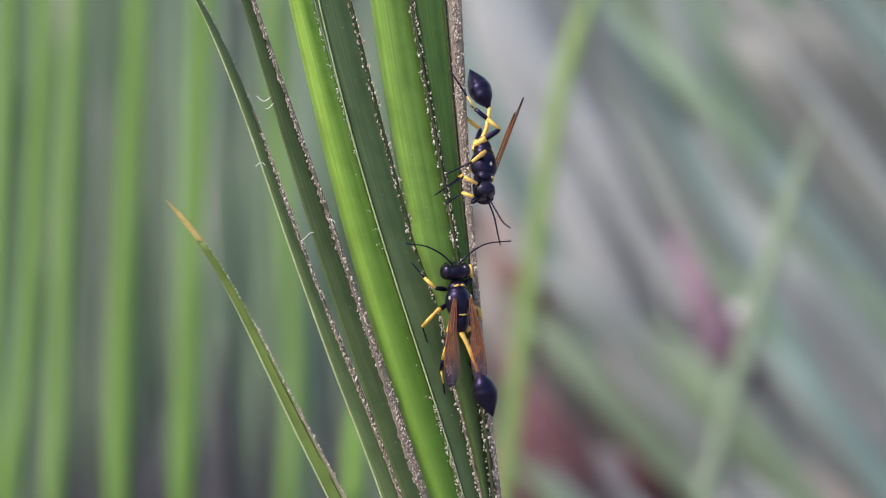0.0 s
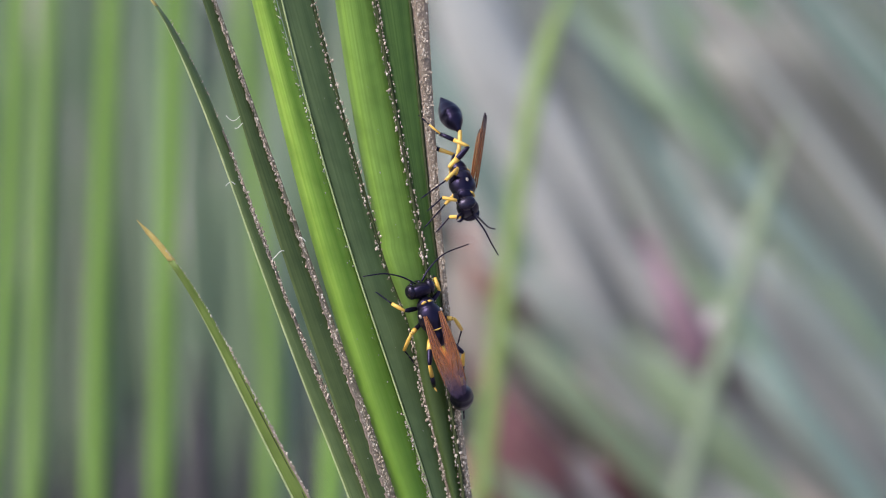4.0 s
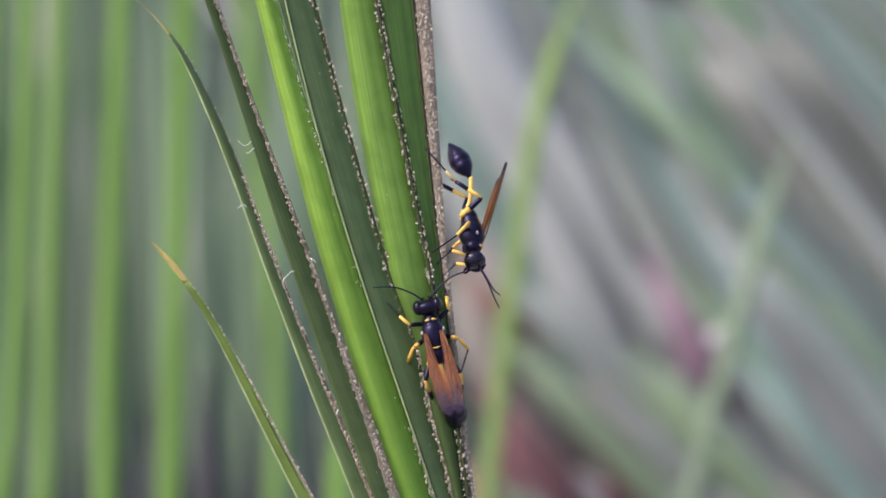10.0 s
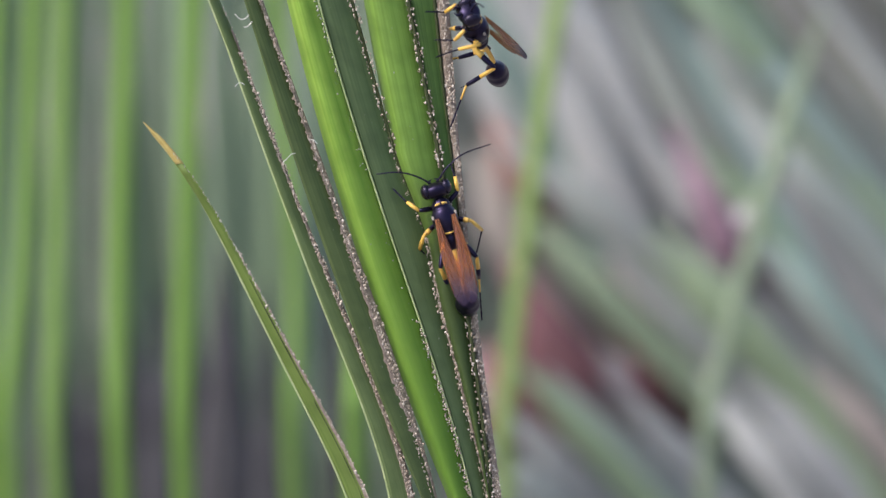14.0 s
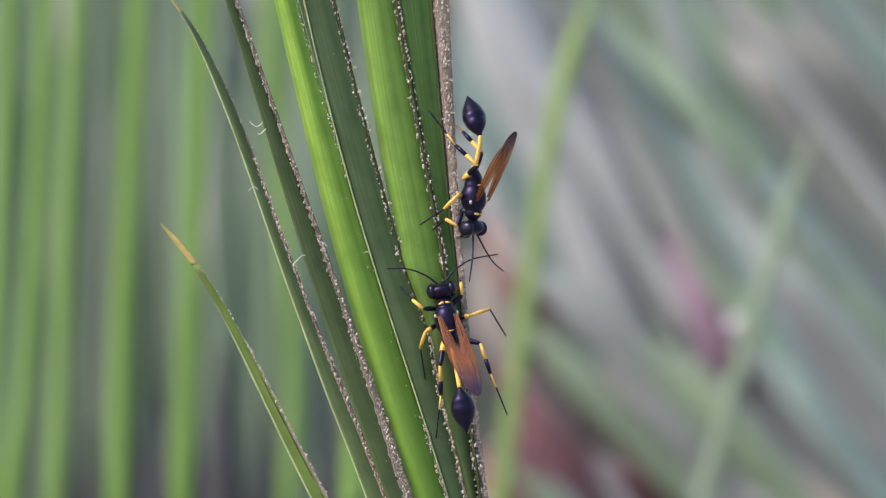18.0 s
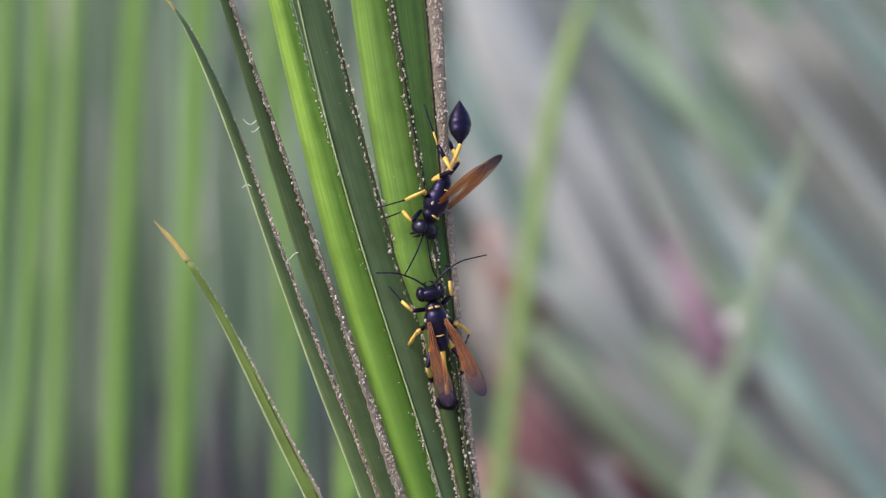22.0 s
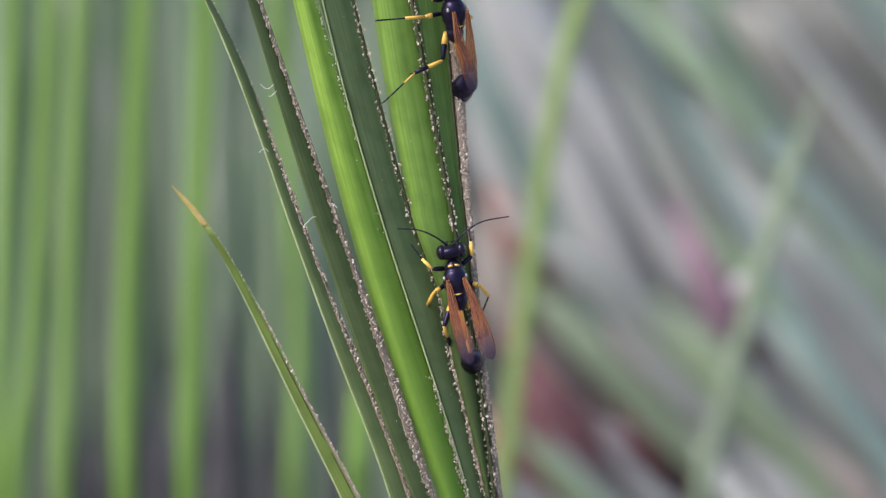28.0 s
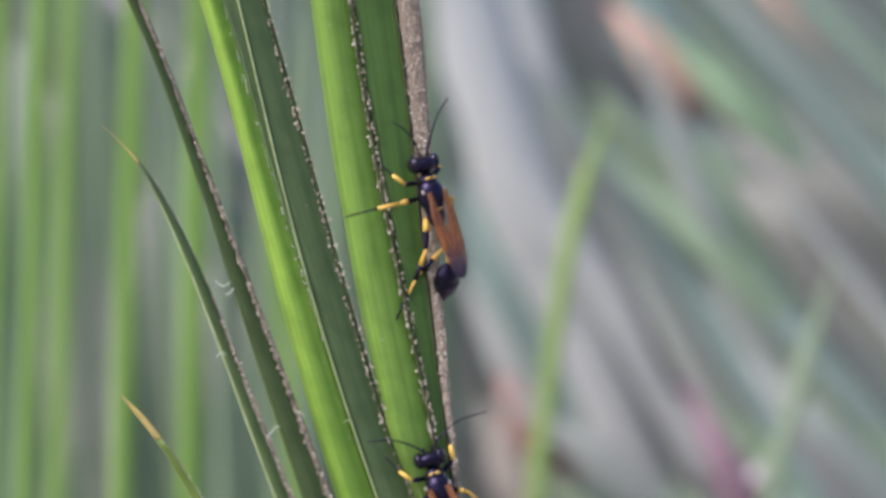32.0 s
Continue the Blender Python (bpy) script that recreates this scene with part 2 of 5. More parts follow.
def wing_material():
    m, t, p = nodes_of("amber_wing")
    uv = t.nodes.new("ShaderNodeUVMap")
    sep = t.nodes.new("ShaderNodeSeparateXYZ")
    link(t, uv.outputs["UV"], sep.inputs["Vector"])
    c = ramp_node(t, sep.outputs["Y"], [(0.0, (0.26, 0.10, 0.04)), (0.60, (0.40, 0.17, 0.065)), (0.80, (0.17, 0.10, 0.10)), (0.96, (0.05, 0.035, 0.06))]).outputs["Color"]
    fine = noise_node(t, stretched(t, 4.0, 0.7), 3.0, 4.0)
    c = mix_node(t, c, (0.09, 0.03, 0.012), ramp_node(t, fine.outputs["Fac"], [(0.42, (0, 0, 0)), (0.7, (0.4, 0.4, 0.4))]).outputs["Color"])
    link(t, c, p.inputs["Base Color"])
    p.inputs["Roughness"].default_value = 0.26
    p.inputs["Specular Tint"].default_value = (0.75, 0.6, 1.0, 1)
    p.inputs["Specular IOR Level"].default_value = 1.0
    bump(t, p, fine.outputs["Fac"], 0.3, 0.0002)
    clear = t.nodes.new("ShaderNodeBsdfTransparent")
    link(t, ramp_node(t, sep.outputs["Y"], [(0.0, (0.80, 0.50, 0.24)), (0.60, (0.92, 0.66, 0.36)), (0.80, (0.60, 0.48, 0.44)), (0.94, (0.32, 0.27, 0.30))]).outputs["Color"], clear.inputs["Color"])
    mx = t.nodes.new("ShaderNodeMixShader")
    mx.inputs["Fac"].default_value = 0.62
    link(t, p.outputs["BSDF"], mx.inputs[1])
    link(t, clear.outputs["BSDF"], mx.inputs[2])
    link(t, mx.outputs["Shader"], t.nodes["Material Output"].inputs["Surface"])
    return m


WING = wing_material()


def ground_material():
    m, t, p = nodes_of("litter_soil")
    co = t.nodes.new("ShaderNodeTexCoord").outputs["Object"]
    big, mid, fine = noise_node(t, co, 2.2, 3.0), noise_node(t, co, 14.0, 4.0), noise_node(t, co, 90.0, 5.0)
    c = ramp_node(t, big.outputs["Fac"], [(0.35, (0.17, 0.18, 0.15)), (0.5, (0.25, 0.23, 0.22)), (0.65, (0.33, 0.29, 0.29))]).outputs["Color"]
    c = mix_node(t, c, (0.13, 0.10, 0.11), ramp_node(t, mid.outputs["Fac"], [(0.45, (0, 0, 0)), (0.7, (0.7, 0.7, 0.7))]).outputs["Color"])
    c = mix_node(t, c, (0.30, 0.28, 0.26), ramp_node(t, fine.outputs["Fac"], [(0.55, (0, 0, 0)), (0.75, (0.6, 0.6, 0.6))]).outputs["Color"])
    link(t, c, p.inputs["Base Color"])
    p.inputs["Roughness"].default_value = 0.95
    bump(t, p, fine.outputs["Fac"], 0.6, 0.01)
    return m


GROUND = ground_material()


# ---- mesh helpers ----
def part(name, bm, material, parent=None, label="", origin=(0, 0, 0), smooth=True):
    """Links a bmesh as one mesh object whose pivot is at origin, under a thing or a part."""
    o = Vector(origin)
    me = bpy.data.meshes.new(name)
    for v in bm.verts:
        v.co -= o
    bm.to_mesh(me)
    bm.free()
    if smooth:
        me.shade_smooth()
    me.materials.append(material)
    ob = new(name, me)
    ob.location = o
    if parent is not None:
        ob.parent = parent
    if label:
        ob["label"] = label
    return ob


def stuff_mesh(name, verts, faces, material, parent, label=""):
    me = bpy.data.meshes.new(name)
    me.from_pydata(verts, [], faces)
    me.materials.append(material)
    me.shade_smooth()
    ob = new(name, me)
    ob.parent = parent
    ob["kind"] = "stuff"
    if label:
        ob["label"] = label
    return ob


def tube(bm, points, radii, n=8, flat=1.0):
    """A round rod along points, closed at both ends."""
    pts = [Vector(p) for p in points]
    rings, side = [], None
    for i, p in enumerate(pts):
        d = (pts[min(i + 1, len(pts) - 1)] - pts[max(i - 1, 0)]).normalized()
        if side is None:
            side = d.orthogonal().normalized()
        side = (side - d * side.dot(d)).normalized()
        up = d.cross(side)
        rad = radii[i] if isinstance(radii, (list, tuple)) else radii
        rings.append([bm.verts.new(p + side * (rad * math.cos(k * math.tau / n)) + up * (rad * flat * math.sin(k * math.tau / n))) for k in range(n)])
    for a, b in zip(rings, rings[1:]):
        for k in range(n):
            bm.faces.new((a[k], a[(k + 1) % n], b[(k + 1) % n], b[k]))
    bm.faces.new(rings[0][::-1])
    bm.faces.new(rings[-1])


def rings_along_y(bm, sections, n=20, bite=None):
    """A body of ellipse rings: (y, z centre, half width, half height)."""
    rings = []
    for y, zc, rx, rz in sections:
        rings.append([bm.verts.new((rx * math.cos(k * math.tau / n), y, zc + rz * math.sin(k * math.tau / n))) for k in range(n)])
    for a, b in zip(rings, rings[1:]):
        for k in range(n):
            bm.faces.new((a[k], b[k], b[(k + 1) % n], a[(k + 1) % n]))
    bm.faces.new(rings[0])
    bm.faces.new(rings[-1][::-1])
    bmesh.ops.recalc_face_normals(bm, faces=bm.faces)


def smooth_path(points, steps):
    """Catmull-Rom through the points."""
    p = [Vector(q) for q in points]
    p = [p[0] * 2 - p[1]] + p + [p[-1] * 2 - p[-2]]
    out = []
    for i in range(1, len(p) - 2):
        for s in range(steps):
            u = s / steps
            out.append(0.5 * ((2 * p[i]) + (p[i + 1] - p[i - 1]) * u + (2 * p[i - 1] - 5 * p[i] + 4 * p[i + 1] - p[i + 2]) * u * u
                              + (3 * p[i] - p[i - 1] - 3 * p[i + 1] + p[i + 2]) * u ** 3))
    out.append(p[-2])
    return out


def sheet(rows, thick):
    """A blade with two faces: rows of points across, one row after another along; thick goes away from the camera (+y)."""
    bm = bmesh.new()
    uv = bm.loops.layers.uv.new("UVMap")
    n, back = len(rows[0]), Vector((0, thick, 0))
    front = [[bm.verts.new(p) for p in row] for row in rows]
    rear = [[bm.verts.new(Vector(p) + back) for p in row] for row in rows]
    length, at = 0.0, [0.0]
    for a, b in zip(rows, rows[1:]):
        length += (Vector(b[0]) - Vector(a[0])).length
        at.append(length)
    width = max((Vector(r[0]) - Vector(r[-1])).length for r in rows)

    def quad(vs, us):
        f = bm.faces.new(vs)
        for lp, (i, j) in zip(f.loops, us):
            lp[uv].uv = (j / (n - 1) * width * 1000, at[i] * 1000)

    for i in range(len(rows) - 1):
        for j in range(n - 1):
            us = [(i, j), (i, j + 1), (i + 1, j + 1), (i + 1, j)]
            quad([front[a][b] for a, b in us], us)
            quad([rear[a][b] for a, b in us[::-1]], us[::-1])
        for j in (0, n - 1):
            us = [(i, j), (i + 1, j), (i + 1, j), (i, j)]
            quad([front[i][j], front[i + 1][j], rear[i + 1][j], rear[i][j]], us)
    for i in (0, len(rows) - 1):
        for j in range(n - 1):
            quad([front[i][j], front[i][j + 1], rear[i][j + 1], rear[i][j]], [(i, j), (i, j + 1), (i, j + 1), (i, j)])
    bmesh.ops.recalc_face_normals(bm, faces=bm.faces)
    return bm


# ---- ground ----
def build_ground():
    bm = bmesh.new()
    rng = random.Random(5)
    xs = [-400, -60, -12, -4] + [-2.5 + 0.25 * i for i in range(21)] + [4, 12, 60, 400]
    ys = [-400, -60, -12, -4] + [-2.5 + 0.25 * i for i in range(31)] + [8, 12, 60, 400]
    grid = [[bm.verts.new((x, y, noise.noise((x * 1.3, y * 1.3, 0)) * 0.02 if abs(x) < 5 and abs(y) < 7 else 0)) for x in xs] for y in ys]
    for a, b in zip(grid, grid[1:]):
        for i in range(len(xs) - 1):
            bm.faces.new((a[i], a[i + 1], b[i + 1], b[i]))
    tagged(part("ground", bm, GROUND), "grey-brown soil strewn with dry plant litter", "ground", kind="structure")


build_ground()
UNSLANT = SLANT.inverted()


# ---- the fan palm frond ----
def poly(c, z):
    """Quartic in z / 50 mm along the part that shows, straight on beyond it, all leaflets meeting at the foot."""
    zc = min(max(z, -60.0), 74.0)
    s = zc / 50
    x = c[0] + s * (c[1] + s * (c[2] + s * (c[3] + s * c[4])))
    k = (c[1] + s * (2 * c[2] + s * (3 * c[3] + s * 4 * c[4]))) / 50
    x += k * (z - zc) * 0.9
    if z < -60:
        u = min((-60 - z) / 75, 1) ** 1.5
        x = x * (1 - u) + 21 * u
    return x


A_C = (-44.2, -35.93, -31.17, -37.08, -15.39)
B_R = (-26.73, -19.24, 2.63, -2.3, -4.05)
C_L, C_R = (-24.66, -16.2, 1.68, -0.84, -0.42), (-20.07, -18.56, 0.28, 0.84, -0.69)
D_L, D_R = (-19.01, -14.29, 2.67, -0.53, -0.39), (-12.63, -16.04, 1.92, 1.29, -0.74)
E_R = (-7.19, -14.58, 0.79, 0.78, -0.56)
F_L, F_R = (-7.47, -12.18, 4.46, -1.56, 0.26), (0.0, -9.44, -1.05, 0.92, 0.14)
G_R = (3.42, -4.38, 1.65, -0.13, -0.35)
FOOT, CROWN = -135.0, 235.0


def shut(z, wide):
    """The half width closes towards the free tip high above."""
    return wide * (1 - max(0.0, (z - 95) / (CROWN - 95)) ** 1.6)


def d_right(z):
    """The scurfy ridge of the bright leaflet; high up it parts from the pale edge of the fold behind."""
    return poly(D_R, z) - min(2.2, 0.042 * max(0.0, z - 24))


def e_right(z):
    return poly(E_R, z) + 1.2 * math.exp(-((z + 11) / 8) ** 2)


def f_left(z):
    return poly(F_L, z) if z > 4 else e_right(z) - 0.6


def f_right(z):
    return poly(F_R, z) if z > -48 else min(poly(F_R, -48) - 0.1 * (z + 48), poly(G_R, z) - 1.2)


def leaf_b(z):
    return poly(B_R, z) - (1.6 * ((z - 42) / 9) ** 2 if z > 42 else 0)


def b_width(z):
    return max(2.5 - 0.022 * z + 0.5 / (1 + math.exp((z + 16) / 4)) - (max(0, z - 26) / 26) ** 2 * 1.3, 0.2)


def a_line(z):
    """Middle of the slender free leaflet."""
    return poly(A_C, z) + 0.012 * max(0, -10 - z)


def a_width(z):
    return (1.2 + 0.041 * (8 - max(z, -60))) * min(1.0, 0.12 + max(0.0, 8.3 - z) / 3.0)


def leaflet(name, left, right, y_left, y_right, bow, z0, z1, material, parent, label, n=9, step=2.0, fold=0.5):
    rows, count = [], int((z1 - z0) / step)
    for i in range(count + 1):
        z = z0 + (z1 - z0) * i / count
        a, b = left(z), right(z)
        mid, half = (a + b) / 2, shut(z, (b - a) / 2)
        wob = 0.12 * noise.noise((z * 0.05, y_left, 3.1))
        row = []
        for j in range(n):
            s = j / (n - 1)
            hump = s / fold if s < fold else (1 - s) / (1 - fold)
            y = y_left + (y_right - y_left) * s + bow * math.sin(hump * math.pi / 2) ** 0.85 + wob
            row.append(((mid - half + 2 * half * s) * MM, y * MM, z * MM))
        rows.append(row)
    return part(name, sheet(rows, 0.22 * MM), material, parent, label)


def flakes(name, centre, spread, y, z0, z1, count, size, parent, seed, label="", two_rows=0.0, material=None):
    """Scurf: small lumpy scales packed along a rib."""
    rng = random.Random(seed)
    verts, faces = [], []
    g = (1 + 5 ** 0.5) / 2
    base = [Vector(v).normalized() for v in ((-1, g, 0), (1, g, 0), (-1, -g, 0), (1, -g, 0), (0, -1, g), (0, 1, g), (0, -1, -g), (0, 1, -g), (g, 0, -1), (g, 0, 1), (-g, 0, -1), (-g, 0, 1))]
    tris = ((0, 11, 5), (0, 5, 1), (0, 1, 7), (0, 7, 10), (0, 10, 11), (1, 5, 9), (5, 11, 4), (11, 10, 2), (10, 7, 6), (7, 1, 8),
            (3, 9, 4), (3, 4, 2), (3, 2, 6), (3, 6, 8), (3, 8, 9), (4, 9, 5), (2, 4, 11), (6, 2, 10), (8, 6, 7), (9, 8, 1))
    count, size = int(count * 1.9), size * 0.64
    for i in range(count):
        z = z0 + (z1 - z0) * rng.random()
        if noise.noise((z * 0.35, seed, 0)) < -0.25 and rng.random() < 0.7:
            continue
        off = max(-0.9, min(0.9, rng.gauss(0, 0.45))) * spread(z)
        if two_rows:
            off = rng.choice((-1, 1)) * two_rows + rng.gauss(0, 0.25) * spread(z)
        c = Vector((centre(z) + off, (y(z) if callable(y) else y) - 0.05 - rng.random() * 0.2 * size, z))
        s = size * (0.3 + 0.85 * rng.random() ** 2.2)
        sc = Vector((s * rng.uniform(0.5, 1.0), s * rng.uniform(0.25, 0.5), s * rng.uniform(0.8, 1.6)))
        turn = Matrix.Rotation(rng.uniform(-0.45, 0.45), 3, "Y")
        k = len(verts)
        for b in base:
            p = turn @ Vector((b.x * sc.x, b.y * sc.y, b.z * sc.z)) * rng.uniform(0.75, 1.2)
            verts.append(tuple((c + p) * MM))
        faces += [tuple(k + v for v in f) for f in tris]
    return stuff_mesh(name, verts, faces, material or SCURF, parent, label)


def bed(edge, width, y_left, y_right, z0, z1, parent, seed, n=5):
    """A crust of scurf with a ragged border, lying on a leaflet along its edge."""
    ragged = lambda z: width(z) * (1 + 0.22 * noise.noise((z * 0.9, seed, 0)) + 0.18 * noise.noise((z * 3.1, seed, 4)))
    return leaflet("scurf_bed", lambda z: edge(z) - ragged(z), edge, y_left, y_right, -0.08, z0, z1, SCURF_TAN, parent, "tan scurf", n, 0.7)


def low(z, most):
    """Grows from nothing at the wasps' height to its most near the foot of the frond."""
    return most * min(1.0, max(0.0, (18 - z) / 70)) ** 1.2


def line_part(name, centre, y, radius, z0, z1, material, parent, label="", step=1.6):
    bm = bmesh.new()
    count = int((z1 - z0) / step)
    zs = [z0 + (z1 - z0) * i / count for i in range(count + 1)]
    tube(bm, [(centre(z) * MM, (y + 0.08 * noise.noise((z * 0.4, y, 0))) * MM, z * MM) for z in zs],
         [radius * (0.8 + 0.4 * noise.noise((z * 0.3, 7, y)) ** 2) * min(1, (z1 - z) / 14 + 0.15) * MM for z in zs], 6)
    return part(name, bm, material, parent, label)


def build_frond():
    frond = tagged(new("palm_frond"), "green fan palm frond with folded leaflets and scurfy brown ribs", "palm leaf")
    frond.matrix_world = SLANT
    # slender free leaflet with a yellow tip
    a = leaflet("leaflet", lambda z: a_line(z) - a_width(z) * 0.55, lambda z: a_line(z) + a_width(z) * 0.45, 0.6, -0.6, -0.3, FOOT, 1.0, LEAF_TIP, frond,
                "slender olive-green leaflet", 7)
    leaflet("tip", lambda z: a_line(z) - a_width(z) * 0.5, lambda z: a_line(z) + a_width(z) * 0.5, 0.2, -0.3, -0.3, 0.9, 8.2, DRY_TIP, a, "dried yellow tip", 5, 0.6)
    line_part("rim", lambda z: a_line(z) - a_width(z) * 0.55, 0.5, 0.22, -120, -6, RIM, a, "pale margin")
    bed(lambda z: a_line(z) + a_width(z) * 0.44, lambda z: a_width(z) * 0.16, -0.85, -0.75, -120, -28, a, 8)
    flakes("scurf", lambda z: a_line(z) + a_width(z) * 0.42, lambda z: 0.2, -0.75, -30, 3, 110, 0.30, a, 11, "white scales", material=SPECK)
    flakes("scurf", lambda z: a_line(z) + a_width(z) * 0.42, lambda z: 0.32, -0.75, -75, -14, 360, 0.40, a, 10, "beige scales")
    line_part("rib", lambda z: a_line(z) + a_width(z) * 0.16, -0.42, 0.17, -120, -12, SCURF_DARK, a, "dark rib")
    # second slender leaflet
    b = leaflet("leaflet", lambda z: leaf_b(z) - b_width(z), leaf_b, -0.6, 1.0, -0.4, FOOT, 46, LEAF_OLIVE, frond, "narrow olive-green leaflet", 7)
    leaflet("tip", lambda z: leaf_b(z) - b_width(z), leaf_b, 0.2, 0.6, -0.3, 45.9, 52.4, DRY_TIP, b, "dried straw-coloured tip", 5, 0.6)
    line_part("rim", lambda z: leaf_b(z) - b_width(z), -0.5, 0.2, -120, 46, RIM, b, "pale margin")
    bed(lambda z: leaf_b(z) + 0.05, lambda z: 0.28 + low(z, 0.9), 0.3, 0.9, -120, 24, b, 5)
    flakes("scurf", lambda z: leaf_b(z) - 0.2 - low(z, 0.4), lambda z: 0.5 + low(z, 0.55), 0.4, -75, 20, 900, 0.38, b, 12, "beige scales")
    flakes("scurf", leaf_b, lambda z: 0.4, 0.75, 20, 44, 70, 0.25, b, 13)
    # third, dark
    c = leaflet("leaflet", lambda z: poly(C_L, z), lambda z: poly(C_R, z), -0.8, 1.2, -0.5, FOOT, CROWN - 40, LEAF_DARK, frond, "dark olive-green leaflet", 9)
    bed(lambda z: poly(C_R, z) + 0.1, lambda z: 0.55 + low(z, 1.9), -0.1, 1.05, -120, 120, c, 6, 7)
    flakes("scurf", lambda z: poly(C_R, z) - 0.4 - low(z, 0.8), lambda z: 0.42 + low(z, 1.2), 0.25, -75, 100, 1900, 0.38, c, 14, "grey-beige scales")
    # bright leaflet, lit through; its colour holds some of that light
    d = leaflet("leaflet", lambda z: poly(D_L, z), d_right, 3.0, 2.2, -3.3, FOOT, CROWN, LEAF_LIT, frond, "yellow-green leaflet with fine veins, some light put into its colour", 17, fold=0.38)
    line_part("rim", lambda z: poly(D_R, z) + 0.1, 1.0, 0.2, -110, 110, RIM, d, "pale ridge")
    flakes("scurf", lambda z: d_right(z) - 0.3, lambda z: 0.3, 0.3, 15, 110, 170, 0.30, d, 15, "white scales", material=SPECK)
    flakes("scurf", lambda z: poly(D_R, z) - 0.7, lambda z: 0.6, 0.2, -60, 15, 40, 0.24, d, 16, material=SPECK)
    flakes("scurf", lambda z: poly(D_R, z) - 0.1 - low(z, 0.15), lambda z: 0.15 + low(z, 0.5), 0.75, -75, -26, 300, 0.33, d, 20, "beige scales")
    # grey-green fold; its shade is put into the colour
    e_ = leaflet("leaflet", lambda z: d_right(z) + 0.2, lambda z: e_right(z), 1.3, 3.2, -0.5, FOOT, CROWN, LEAF_GREY_SHADED, frond, "grey-green leaflet with its shade put into the colour", 11)
    line_part("rib", lambda z: e_right(z), 3.0, 0.3, -130, 130, SCURF_DARK, e_, "dark brown rib")
    bed(lambda z: e_right(z) + 0.2 + low(z, 0.3), lambda z: 0.2 + low(z + 22, 2.2), 2.45, 2.7, -120, -6, e_, 7)
    flakes("scurf", lambda z: e_right(z), lambda z: 0.55, 2.65, -12, 100, 430, 0.40, e_, 17, "beige scales", 0.46)
    flakes("scurf", lambda z: e_right(z) - low(z + 15, 0.5), lambda z: 0.5 + low(z + 15, 0.8), 2.2, -75, -12, 560, 0.40, e_, 21, "beige scales")
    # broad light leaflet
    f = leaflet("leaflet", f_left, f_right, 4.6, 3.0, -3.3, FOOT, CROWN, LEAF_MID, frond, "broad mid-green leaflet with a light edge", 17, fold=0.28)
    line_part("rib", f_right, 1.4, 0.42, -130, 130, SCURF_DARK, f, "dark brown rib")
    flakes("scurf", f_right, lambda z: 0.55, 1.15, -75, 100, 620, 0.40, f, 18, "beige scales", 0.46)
    # last leaflet, shaded by its colour, with the scurfy margin where the wasps cling
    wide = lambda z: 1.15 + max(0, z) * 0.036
    g_ = leaflet("leaflet", lambda z: f_right(z) + 0.2, lambda z: poly(G_R, z) - wide(z), 1.7, 2.6, -0.3, FOOT, CROWN, LEAF_DEEP_SHADED, frond, "green leaflet with its shade put into the colour", 9)
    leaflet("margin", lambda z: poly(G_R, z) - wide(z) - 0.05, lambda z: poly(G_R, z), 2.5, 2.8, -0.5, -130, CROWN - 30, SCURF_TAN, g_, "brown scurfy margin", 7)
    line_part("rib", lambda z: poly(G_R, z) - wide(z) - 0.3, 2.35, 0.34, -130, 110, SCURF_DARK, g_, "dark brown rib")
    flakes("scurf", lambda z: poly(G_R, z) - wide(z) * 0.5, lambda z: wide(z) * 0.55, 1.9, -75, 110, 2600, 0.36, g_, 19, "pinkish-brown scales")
    # loose pale specks on the broad faces
    flakes("specks", lambda z: (poly(D_L, z) + poly(D_R, z)) / 2, lambda z: 2.0, -0.9, -70, 95, 10, 0.18, d, 41, "pale specks", material=SPECK)
    flakes("specks", lambda z: (f_left(z) + f_right(z)) / 2, lambda z: 2.0, 0.4, 5, 95, 12, 0.18, f, 42, "pale specks", material=SPECK)
    flakes("specks", lambda z: (poly(D_R, z) + e_right(z)) / 2, lambda z: 2.0, 1.5, -70, 90, 10, 0.16, e_, 43, "pale specks", material=SPECK)
    flakes("specks", lambda z: (poly(C_L, z) + poly(C_R, z)) / 2, lambda z: 1.0, -0.4, -70, 90, 16, 0.16, c, 44, "pale specks", material=SPECK)
    # loose fibres on the leaflets
    for i, (x, y, z, s) in enumerate(((-34.0, -1.2, 26.5, 1.0), (-33.0, -1.0, 24.8, 0.6), (-26.1, -1.1, 1.9, 0.9), (-34.5, -0.6, 14.2, 0.7), (-21.8, -1.4, 4.6, 0.5))):
        bm = bmesh.new()
        pts = [((x + s * 2.4 * (u - 0.5)) * MM, y * MM, (z - s * 0.9 * math.sin(u * 3.0 + i)) * MM) for u in (0, 0.25, 0.5, 0.75, 1)]
        tube(bm, smooth_path(pts, 3), 0.06 * MM, 5)
        part("fibre", bm, HAIR, frond, "white curled fibre")
    # stalk down to the ground
    top = SLANT @ Vector((21 * MM, 0.6 * MM, (FOOT + 2) * MM))
    way = smooth_path([UNSLANT @ top, UNSLANT @ (top + Vector((0.012, 0.0, -0.14))), UNSLANT @ Vector((top.x + 0.05, top.y + 0.05, -0.03))], 8)
    bm = bmesh.new()
    tube(bm, way, [(4.5 + 0.25 * i) * MM for i in range(len(way))], 12, 0.6)
    part("stalk", bm, LEAF_DARK, frond, "green leaf stalk")


build_frond()


